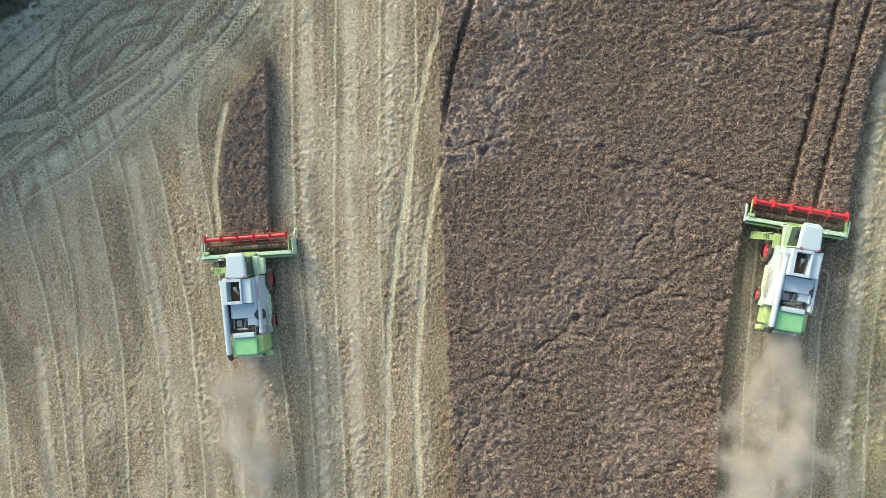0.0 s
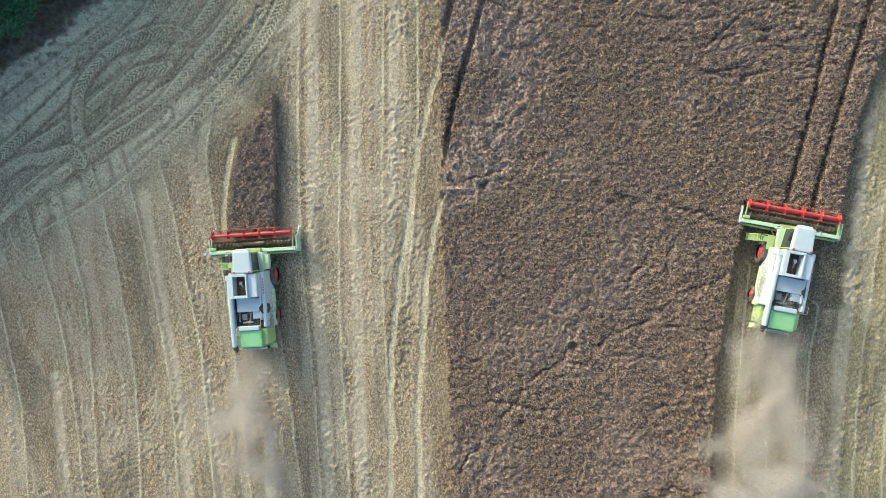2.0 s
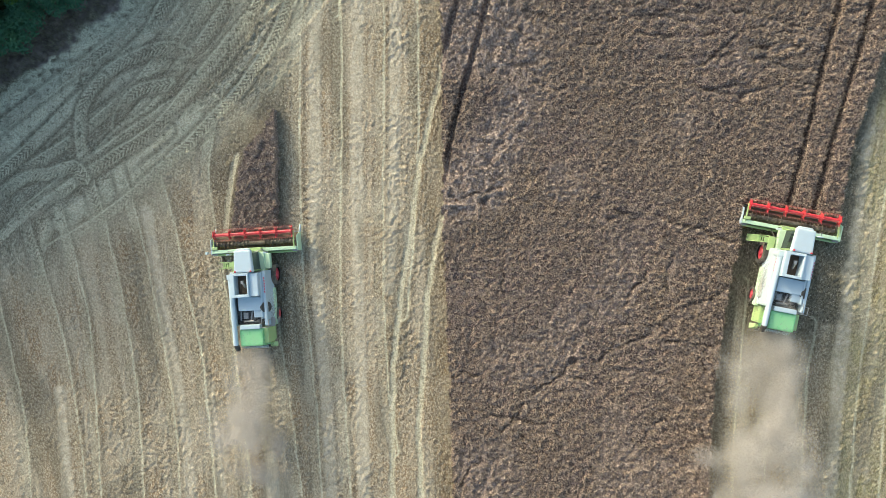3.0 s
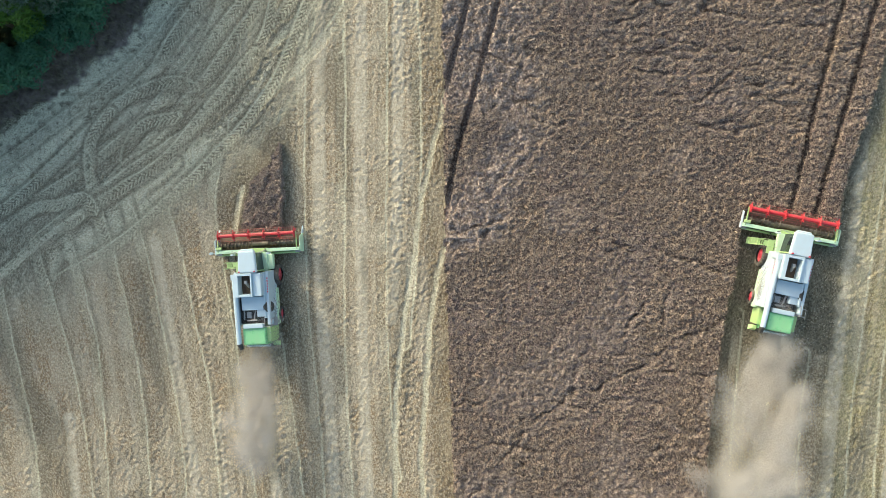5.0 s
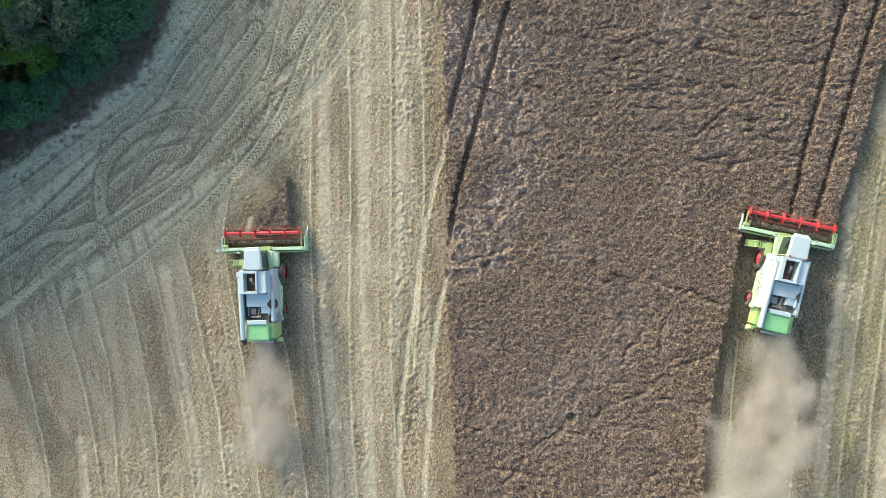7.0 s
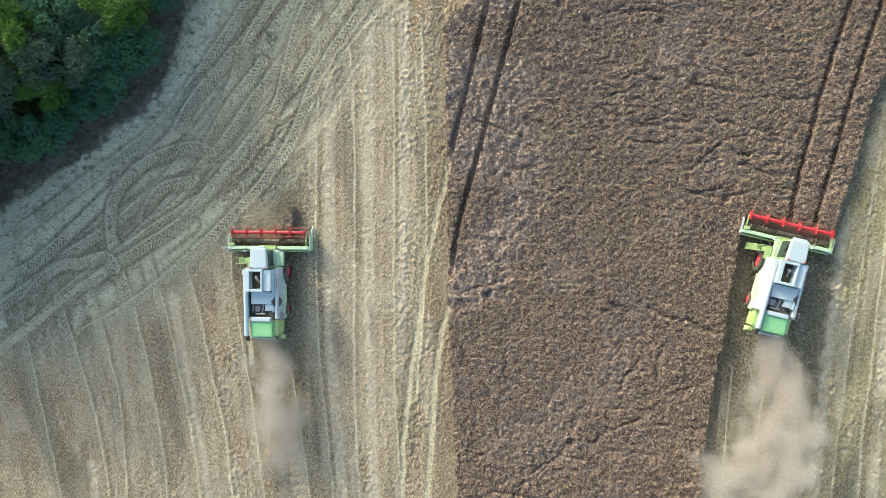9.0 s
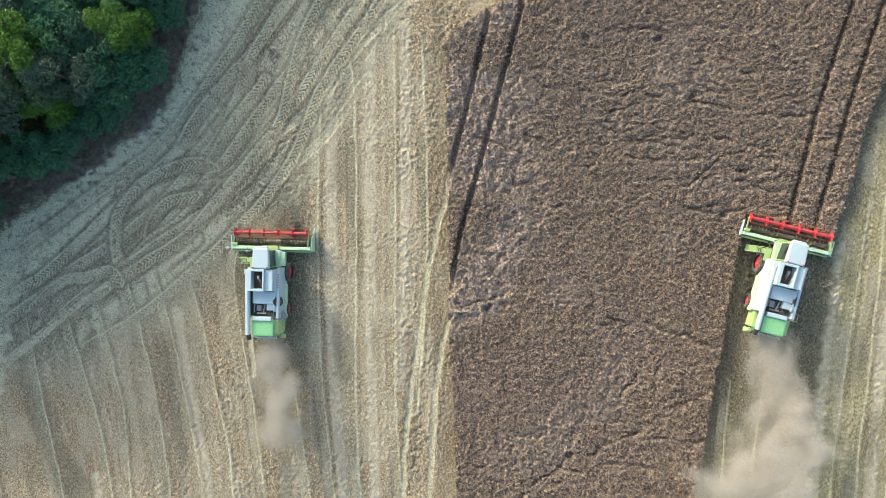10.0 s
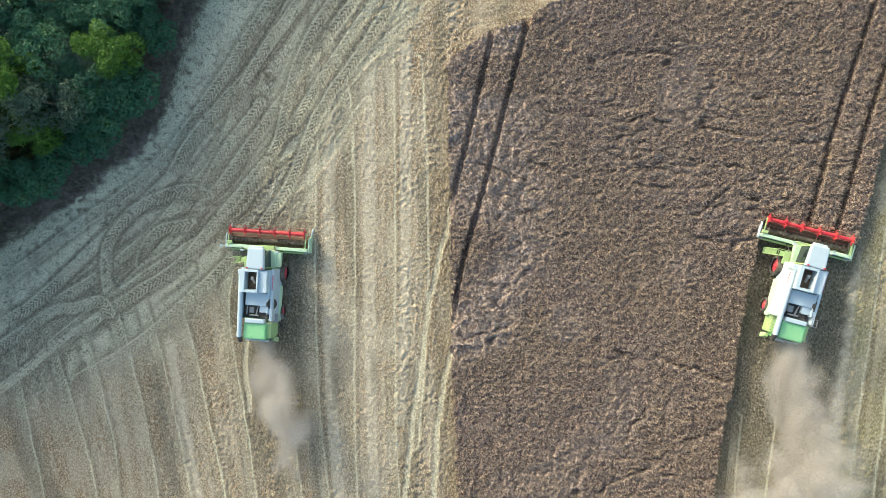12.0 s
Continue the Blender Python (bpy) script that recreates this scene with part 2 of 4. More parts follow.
def drive(rows, t):
    """Place and heading at any time, driven on before the start and after the end."""
    r = np.array(rows)
    t = np.asarray(t, float)
    out = []
    for k in (1, 2, 3):
        v = np.interp(t, r[:, 0], r[:, k])
        if k < 3:
            v = v + np.minimum(t, 0) * (r[2, k] - r[0, k]) / 1.5 + np.maximum(t - 12, 0) * (r[-1, k] - r[-2, k]) / 1.5
        out.append(v)
    return out


# ---- the plan of the field ----
FIELD_EDGE = [(-52, -60), (-50, -30), (-48, -14), (-46.5, -6), (-45, 1), (-43.3, 6.2), (-40.6, 9.5), (-34.5, 13.5), (-28.0, 18.4), (-24.8, 21.6), (-23.3, 26.0), (-20.6, 31.7), (-15, 40), (-8, 52), (0, 70)]
CROP_LEFT = [(1.3, -60), (1.2, -23), (0.75, -13), (0.3, -4), (-0.05, 3), (-0.15, 12), (-0.35, 20), (-0.5, 25.7)]
CROP_TOP = [(-0.5, 25.7), (2.8, 28.0), (5.9, 29.0), (8.9, 30.8), (20, 37), (40, 46), (60, 54)]
CROP_RIGHT = [(29.0, -4), (29.25, 1.2), (30.3, 7.8), (31.75, 12.6), (33.2, 18.6), (34.8, 22.8), (38, 30), (44, 44)]
SWATH_EDGE = [(20.5, -60), (20.45, -22), (20.5, -15), (20.8, -10), (21.4, -5), (21.9, -1.3)]
STRIP_RIGHT = [(-13.4, 10.4), (-13.3, 4.5), (-13.2, -6)]
STRIP_LEFT = [(-13.4, 10.4), (-14.4, 8.3), (-15.7, 7.2), (-16.3, 5.4), (-16.65, 2.8), (-17.0, 0.6), (-16.6, -2.5), (-16.5, -6)]
TRAMLINES = [[(3.6, 30), (1.4, 20.5), (0.0, 14.8), (-0.6, 11.5)], [(6.2, 30), (3.3, 18.6), (1.9, 13.3), (0.7, 8.9), (0.0, 4.2)],
             [(33.4, 33), (29.9, 21.2), (27.9, 12.9), (26.6, 6.6), (25.1, 0.4), (23.4, -8)], [(35.8, 33), (32.5, 22.1), (30.1, 12.9), (28.5, 6.6), (27.1, 0.4), (25.3, -8)]]
CREASES = [[(13.3, 2.2), (17.7, 1.6), (21.8, 0.0)], [(1.5, -19.3), (5.8, -13.5), (10.0, -9.7), (13.7, -8.2), (17.8, -5.5), (21.4, -3.4)],
           [(4.7, 22.8), (9.9, 21.1), (18.6, 20.6), (22.7, 19.4), (28.5, 18.9)], [(0.1, 2.7), (4.4, 4.2)], [(18.8, 13.1), (22.3, 15.7), (25.5, 16.6)],
           [(12.6, -21.5), (16, -20.6), (20.4, -20.2)], [(1.0, -10.6), (6, -9.9)], [(14, -4.8), (16.4, -1.0)], [(19.5, 23.5), (24, 22.6), (29, 22.9)],
           [(6, 17.5), (10, 16.2)], [(20, 13.9), (24, 14.6)], [(21.5, 17.3), (27, 16.0)], [(2.2, 17.6), (5.6, 16.1)], [(2.6, 14.8), (6.2, 13.3)]]
HOLES = [(22.25, 11.0, 0.45), (19.6, 20.4, 0.5), (16.9, 25.2, 0.4), (10.1, -9.2, 0.4), (11.0, 25.5, 0.35), (6.3, -15.3, 0.3), (3.2, 2.9, 0.5)]


# ---- the ground: one sheet to the horizon, finest where it is seen ----
WHEELS = [  # lugged wheel tracks over the stubble
    [(-11.5, 33), (-12.0, 15.7), (-12.0, 4.7), (-11.6, -4), (-10.6, -14), (-9.7, -27)],
    [(-9.2, 24), (-8.7, 15.6), (-8.7, -3.8), (-8.4, -11), (-7.4, -27)],
    [(-5.5, 28), (-5.3, 16), (-5.2, -3), (-4.7, -12), (-3.9, -17)],
    [(-3.1, 26), (-2.6, 16), (-2.5, 9), (-2.7, 2.2), (-3.3, -6)],
    [(-27.6, 8), (-25.9, 2.4), (-24.8, -2.2), (-23.6, -8.1), (-22.6, -13.6), (-22.1, -20.5), (-22.0, -27)],
    [(-39.2, 2), (-37.2, -8), (-36.4, -11.6), (-35.5, -16.3), (-34.7, -27)],
    [(-18.4, 12), (-19.6, 5.6), (-19.1, 1.1), (-17.9, -5.7), (-17.2, -11.1), (-16.3, -18.0), (-15.4, -27)],
    [(-36, 4), (-33.5, -4), (-31.5, -11.5), (-29.5, -27)],
    [(-33, 5), (-30.8, -3), (-29.6, -9.6), (-28.6, -27)],
    [(-24.3, 7), (-22.5, 1), (-21.5, -3.9), (-20.0, -11.2), (-18.5, -27)],
    [(-14.2, -4), (-13.3, -10), (-12.6, -14.7), (-11.0, -27)],
    [(-30.4, 8), (-28.4, 1), (-26.8, -6), (-25.6, -14), (-25.0, -27)],
    [(-38.4, 3.4), (-30.8, 10.7), (-23.8, 16.8), (-19.1, 22.7), (-15.0, 28.6), (-11, 35)],
    [(-33.5, 1.9), (-25.4, 9.7), (-20.2, 15.3), (-16.0, 20.7), (-12.0, 26.1), (-6, 34)],
    [(-20.2, 13.8), (-12.0, 20.2), (-8.0, 25.1), (-4.0, 28.9), (2, 33.5)],
    [(-40.6, 6.5), (-31.8, 12.7), (-25.4, 17.3), (-20.7, 23.3), (-17.1, 28.6), (-13, 35)],
    [(-41.9, -4.0), (-35.2, 1.3), (-28.7, 6.6), (-22.3, 12.8)],
    [(-43, -0.5), (-36, 4.2), (-29, 9.4), (-25, 12.6)],
    [(-27.4, 11.5), (-25.6, 12.9), (-22.7, 13.9)],
    [(-27.1, 8.2), (-24.3, 10.0), (-22.6, 11.7)],
    [(-27.4, 4.7), (-25.1, 6.7), (-22.5, 8.6)],
    [(-11.5, 29.5), (-10.0, 26.1), (-9.0, 22.6), (-8.9, 18)],
    [(-22.8, 19.5), (-17.2, 25.2), (-13.0, 30.5), (-10, 35)],
    [(-18.2, 15.4), (-13.6, 20.6), (-9.6, 26.6), (-6.0, 31.5)],
    [(-17, 12.4), (-11.2, 17.2), (-7.2, 22.6)],
    [(35.6, 22), (35.1, 16.7), (34.5, 7.4), (33.8, -2.0), (33.1, -10.6), (32.6, -27)],
    [(33.6, 12), (32.6, 4), (31.7, -4), (30.9, -14), (30.6, -27)],
    [(36.8, 10), (36.2, 0), (35.4, -12), (35, -27)],
    [(22.9, -3), (22.5, -8), (22.1, -14), (21.9, -27)],
    [(25.6, -3), (25.0, -8), (24.5, -14), (24.3, -27)],
    [(27.9, -6), (27.3, -12), (27.0, -27)],
]
CHURNED = [  # dark soil thrown up by turning wheels
    [(-41.2, 2.8), (-37.9, 4.6), (-35.1, 6.7), (-33.0, 8.7), (-30.0, 11.3), (-27.6, 13.5), (-25.0, 14.8), (-22.4, 15.4), (-20.9, 14.8)],
    [(-28.5, 3.7), (-29.2, 5.2), (-29.9, 7.2), (-30.1, 9.3), (-29.7, 11.0), (-28.2, 12.8)],
    [(-27.0, 9.0), (-26.5, 10.5), (-25.0, 11.9), (-22.4, 12.4)],
    [(-34.1, 2.0), (-30.3, 4.6), (-27.7, 6.2), (-24.8, 8.0), (-22.5, 9.9), (-20.4, 12.3), (-18.3, 14.8), (-15.8, 17.7)],
    [(-25.0, 15.2), (-23.7, 17.3), (-22.7, 19.0), (-20.6, 21.5), (-18.8, 23.6)],
    [(-21.1, 15.5), (-19.9, 17.7), (-18.3, 20.0), (-16.3, 22.6)],
    [(-37.9, 2.3), (-35.2, 4.6), (-32.5, 5.2), (-30.6, 5.7), (-29.8, 4.7)],
]
SMOOTH = [  # worn pale tracks
    [(0.2, 16.5), (-0.3, 13.2), (-1.9, 6.4), (-2.5, 1.6), (-3.4, -5.0), (-3.9, -10.8), (-3.9, -27)],
    [(0.2, 4.5), (-0.1, 2.2), (-0.75, -1.0), (-1.3, -5.5), (-1.6, -11.7), (-1.8, -16.1), (-1.2, -27)],
    [(-16.9, 6.6), (-17.7, 0.8), (-17.3, -3.4)],
]
LITTER = [  # rows of chopped straw
    [(-10.4, 26), (-10.4, 12), (-10.2, -2), (-9.3, -14), (-8.6, -27)],
    [(-4.0, 27), (-4.0, 10), (-4.3, -4)],
    [(-7.0, 26), (-7.0, 6), (-6.7, -6), (-6.0, -27)],
    [(-14.6, -12), (-14.0, -18), (-13.2, -27)],
    [(-24.4, 2), (-23.0, -6), (-21.2, -16), (-20.3, -27)],
    [(-32, -13), (-31.0, -27)],
    [(-19.2, -12), (-17.4, -27)],
    [(32.4, 16), (31.2, 4), (30.2, -8), (29.4, -27)],
    [(36.4, 24), (35.9, 12), (35.2, 0), (34.4, -16), (34.0, -27)],
    [(23.6, -6), (23.1, -12), (22.9, -27)],
]
EDGE_LINE = curve_through(FIELD_EDGE, 1.5)


def edge_distance(x, y):
    """How far inside the field's tree-side edge a place lies."""
    best = np.full(np.shape(x), 1e9)
    for a, b in zip(EDGE_LINE[:-1], EDGE_LINE[1:]):
        d = b - a
        s = np.clip(((x - a[0]) * d[0] + (y - a[1]) * d[1]) / (d @ d), 0, 1)
        far = np.hypot(x - a[0] - s * d[0], y - a[1] - s * d[1])
        far *= np.where((x - a[0]) * d[1] - (y - a[1]) * d[0] >= 0, 1, -1)
        best = np.where(np.abs(far) < np.abs(best), far, best)
    return best


def axis_steps(*runs, reach):
    """Grid lines: runs of (from, to, step), then growing steps out to the horizon."""
    fine = np.concatenate([np.arange(a, b - 1e-9, s) for a, b, s in runs])
    out = np.cumsum(1.0 * 1.32 ** np.arange(40))
    out = out[out < reach]
    return np.concatenate([(fine[0] - out)[::-1], fine, fine[-1] + out])


def build_ground():
    xs = axis_steps((-43, 1.6, 0.1), (1.6, 20.2, 0.6), (20.2, 37.6, 0.1), reach=2500)
    ys = axis_steps((-26, 33.6, 0.1), reach=2500)
    gx, gy = np.meshgrid(xs, ys)
    inside = edge_distance(gx, gy)
    shift = (lattice_noise(gx, gy, 3.0, 3) - 0.5) * 1.2 + (lattice_noise(gx, gy, 0.5, 4) - 0.5) * 0.9
    verge = 1 - ease(inside + shift, -0.25, 0.35)
    # the lie of the stubble: up the field, bending round along the trees
    diagonal = (1 - ease(inside + (lattice_noise(gx, gy, 5, 9) - 0.5) * 3, 12.0, 17.0)) * ease(gy, -7, 0)
    across_up, along_up = gx / (1 + 0.0058 * np.clip(gy, -60, 60)), gy
    along_edge = gx * 0.669 + gy * 0.742
    lay_up = np.stack([across_up, along_up, np.zeros_like(gx)], -1)
    lay_edge = np.stack([inside, along_edge, np.zeros_like(gx)], -1)

    def drawn(stretch, size, seed):
        """Noise drawn out along the way of driving."""
        a = lattice_noise(lay_up[..., 0], lay_up[..., 1] * stretch, size, seed)
        b = lattice_noise(lay_edge[..., 0], lay_edge[..., 1] * stretch, size, seed + 300)
        return a * (1 - diagonal) + b * diagonal

    rough = (lattice_noise(gx, gy, 0.19, 11) - 0.5) * 0.10 + (drawn(0.6, 0.13, 12) - 0.5) * 0.12
    z = rough * (0.35 + 1.3 * drawn(0.4, 1.6, 13))
    pale = np.zeros_like(gx)
    soil_and_shade = 0.55 * ease(drawn(0.15, 1.1, 15), 0.55, 0.85)
    soil_and_shade = np.maximum(soil_and_shade, 0.7 * ease(lattice_noise(gx, gy, 1.3, 16) * 0.6 + lattice_noise(gx, gy, 0.35, 17) * 0.4, 0.6, 0.75) * diagonal)
    litter = 0.35 * ease(drawn(0.3, 0.9, 18), 0.5, 0.8)
    soil_and_shade = np.maximum(soil_and_shade, 0.6 * diagonal * ease(inside + shift * 2, 4.0, 6.0) * ease(drawn(0.06, 0.6, 62), 0.2, 0.7))
    regrowth = ease(gx, 28.5, 30.5) * (gy < 40)
    fresh = ease(gx - line_x(SWATH_EDGE, gy), 0.0, 0.4) * (1 - ease(gx - line_x(CROP_RIGHT, gy), -1.0, 0.6)) * (gy < 40)
    fresh = np.maximum(fresh, 0.75 * ease(gx, -18.8, -17.6) * (1 - ease(gx, -13.0, -11.9)) * ease(gy, -13, -7) * (1 - ease(inside, 15, 12.5)))
    new_cut = ease(gy, -13, -5)
    soil_and_shade = np.maximum(soil_and_shade, fresh * (0.30 + 0.45 * new_cut + 0.3 * drawn(0.25, 0.5, 61)))
    # the crop's cast shadow past its right edge, painted in as dark ground
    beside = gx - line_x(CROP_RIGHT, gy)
    soil_and_shade = np.maximum(soil_and_shade, 0.9 * ease(beside, -1.2, -0.2) * (1 - ease(beside + shift * 0.6, 0.9, 1.7)) * (gy > -6) * (gy < 45))
    # the headland along the trees is dusty and pale
    pale = np.maximum(pale, 0.95 * (1 - ease(inside + shift * 2.5, 3.5, 6.0)) * ease(lattice_noise(gx, gy, 0.4, 19), 0.15, 0.4))
    pale = np.maximum(pale, 0.5 * diagonal * ease(drawn(0.1, 0.9, 63), 0.55, 0.7))
    z *= 1 - 0.5 * pale
    for line in LITTER:
        off, along = nearest(curve_through(line), xs, ys, 1.2)
        wide = 0.55 + 0.25 * lattice_noise(along, off * 0, 2.0, 21)
        m = (1 - ease(np.abs(off), wide * 0.5, wide)) * (0.45 + 0.55 * lattice_noise(gx, gy, 0.25, 22))
        litter = np.maximum(litter, m)
        z += m * (0.015 + 0.03 * lattice_noise(gx, gy, 0.2, 23))
    belt = EDGE_LINE[(EDGE_LINE[:, 1] > 9) & (EDGE_LINE[:, 1] < 42)]
    way = np.gradient(belt, axis=0)
    way /= np.hypot(way[:, 0], way[:, 1])[:, None]
    round_edge = [belt + np.stack([way[:, 1], -way[:, 0]], -1) * (d + 0.5 * np.sin(np.arange(len(belt)) * 0.35 + d))[:, None] for d in (6.3, 9.6, 13.0)]
    routes = [(curve_through(w), k % 2 == 1, 0.29 + 0.06 * (k % 2)) for k, w in enumerate(WHEELS)] + [(w, True, 0.35) for w in round_edge]
    routes += [(curve_through(w), True, 0.46) for w in CHURNED]
    for k, (line, dark, half) in enumerate(routes):
        off, along = nearest(line, xs, ys, 0.9)
        off = off + (lattice_noise(along, off * 0, 1.5, 30 + k) - 0.5) * 0.12
        worn = 0.65 + 0.35 * lattice_noise(along, off * 0, 3.0, 70 + k)
        worn = worn * ease(along, 0.2, 4.0)
        m = (1 - ease(np.abs(off), half * 0.8, half * 1.15)) * worn * (0.75 + 0.25 * diagonal)
        tone = m * (0.32 + 0.63 * diagonal) * (0.65 + 0.35 * lattice_noise(along, off * 0, 4.5, 170 + k))
        soil_and_shade = np.maximum(soil_and_shade, 0.95 * diagonal * np.exp(-(((np.abs(off) - 0.66) / 0.24) ** 2)) * worn)
        # lug prints: bars that lean back from the middle of the tread
        lug = np.sin((along + np.abs(off) * 0.9 + np.where(off > 0, 0.17, 0.0)) * 2 * math.pi / 0.36)
        z = z * (1 - 0.8 * m) - m * 0.05 + m * 0.042 * np.clip(lug * 2, -1, 1)
        print_deep = 0.75 if dark else 0.25
        pale = np.maximum(pale * (1 - m), tone * (1 - print_deep * (lug < -0.3)))
        bank = np.exp(-(((np.abs(off) - 0.46) / 0.12) ** 2)) * worn * lattice_noise(gx, gy, 0.25, 31)
        z += 0.03 * bank
        if dark:  # churned tread: dark soil between the lug prints
            churn = m * diagonal * ease(lattice_noise(along, off * 0, 5.0, 250 + k), 0.15, 0.4)
            pale *= 1 - 0.9 * churn * (lug < 0.35)
            soil_and_shade = np.maximum(soil_and_shade, churn * np.where(lug < 0.35, 0.95, 0.1))
        side = np.exp(-(((off - 0.62) / 0.2) ** 2)) * (0.3 + 0.7 * lattice_noise(gx, gy, 0.3, 32)) * worn
        litter = np.maximum(litter, 0.6 * side)
        pale *= 1 - 0.6 * diagonal * np.exp(-(((np.abs(off) - 0.66) / 0.24) ** 2))
        soil_and_shade = np.maximum(soil_and_shade * (1 - (0.0 if dark else 1.0) * m), 0.45 * np.exp(-(((off + 0.75) / 0.2) ** 2)) * worn)
        groove = np.exp(-(((off + 0.43) / 0.085) ** 4)) * (0.6 + 0.4 * worn) * (0.7 + 0.3 * lattice_noise(along, off * 0, 2.2, 210 + k))
        pale, z = np.maximum(pale, 0.9 * groove), z * (1 - 0.7 * groove) - 0.05 * groove
    for k, line in enumerate(SMOOTH):
        off, along = nearest(curve_through(line), xs, ys, 0.8)
        m = 1 - ease(np.abs(off + (lattice_noise(along, off * 0, 1.0, 50 + k) - 0.5) * 0.15), 0.16, 0.28)
        z = z * (1 - 0.9 * m) - 0.06 * m
        z += 0.025 * np.exp(-(((np.abs(off) - 0.42) / 0.14) ** 2)) * lattice_noise(gx, gy, 0.2, 52)
        pale = np.maximum(pale, 0.55 * m)
        soil_and_shade *= 1 - m
        # a bare brown strip along the crop's foot
    foot = line_x(CROP_LEFT, gy) - gx
    strip = ease(foot, -0.4, 0.0) * (1 - ease(foot, 1.2, 2.2)) * (gy < 25.5)
    soil_and_shade = np.maximum(soil_and_shade, 0.45 * strip * (1 - pale))
    litter *= 1 - verge
    z = z * (1 - 0.3 * verge) + verge * (lattice_noise(gx, gy, 0.5, 60) - 0.3) * 0.25
    near = (gx > -60) & (gx < 60) & (gy > -60) & (gy < 80)
    z = np.where(near, z, 0.0)
    n = np.arange(len(xs) * len(ys)).reshape(len(ys), len(xs))
    faces = np.stack([n[:-1, :-1], n[:-1, 1:], n[1:, 1:], n[1:, :-1]], -1).reshape(-1, 4)
    me = sheet("ground", np.stack([gx, gy, z], -1).reshape(-1, 3), faces, "field", True)
    for name, values in (("pale", pale), ("soil_and_shade", np.clip(soil_and_shade, 0, 1)), ("litter", np.clip(litter, 0, 1)), ("verge", verge), ("wood", 1 - ease(inside + shift, -5.0, -3.0)), ("regrowth", regrowth), ("bend", diagonal)):
        me.attributes.new(name, "FLOAT", "POINT").data.foreach_set("value", values.astype(np.float32).ravel())
    for name, values in (("lay_up", lay_up), ("lay_edge", lay_edge)):
        me.attributes.new(name, "FLOAT_VECTOR", "POINT").data.foreach_set("vector", values.astype(np.float32).ravel())
    tagged(new("ground", me), "harvested stubble field with pale wheel tracks and straw litter", "ground", "", "structure")


def scatter(name, places, size, rise, material, label, category, seed, blades=1, lean=1.0):
    """Countless thin slips of straw or seed heads; places n x 3."""
    rng = np.random.default_rng(seed)
    places = np.repeat(places, blades, 0)
    n = len(places)
    turn = rng.random(n) * 2 * math.pi
    length, width = size[0] * (0.6 + 0.8 * rng.random(n)), size[1] * (0.6 + 0.8 * rng.random(n))
    tilt = np.stack([np.cos(turn), np.sin(turn)], -1) * (length * lean)[:, None]
    wide = np.stack([-np.sin(turn), np.cos(turn)], -1) * width[:, None] / 2
    base = places + rng.normal(0, 0.03, (n, 3)) * (blades > 1)
    a, b, c = base.copy(), base.copy(), base.copy()
    a[:, :2] += wide
    b[:, :2] -= wide
    c[:, :2] += tilt
    c[:, 2] += rise * (0.5 + rng.random(n))
    v = np.stack([a, b, c], 1).reshape(-1, 3)
    me = sheet(name, v, np.arange(3 * n).reshape(-1, 3), material)
    return tagged(new(name, me), label, category, "", "stuff")


def in_crop(x, y):
    """Whether crop stood here before the machines came this time."""
    top = np.interp(x, [p[0] for p in CROP_TOP], [p[1] for p in CROP_TOP])
    return (x > line_x(CROP_LEFT, y)) & (y < top) & (x < line_x(CROP_RIGHT, y)) & (x > -1)


def cutting_time(rows, x, y):
    """When the header's knife reaches a place, and how far from its middle; 99 where it never does."""
    when, side = np.full(np.shape(x), 99.0), np.zeros(np.shape(x))
    for t in np.arange(13.5, -0.5, -0.06):
        px, py, a = drive(rows, t)
        ux, uy = -math.sin(radians(a)), math.cos(radians(a))
        ahead = (x - px) * ux + (y - py) * uy - 1.35
        hit = ahead <= 0
        when[hit] = t
        side[hit] = ((x - px) * uy - (y - py) * ux)[hit]
    return when, side


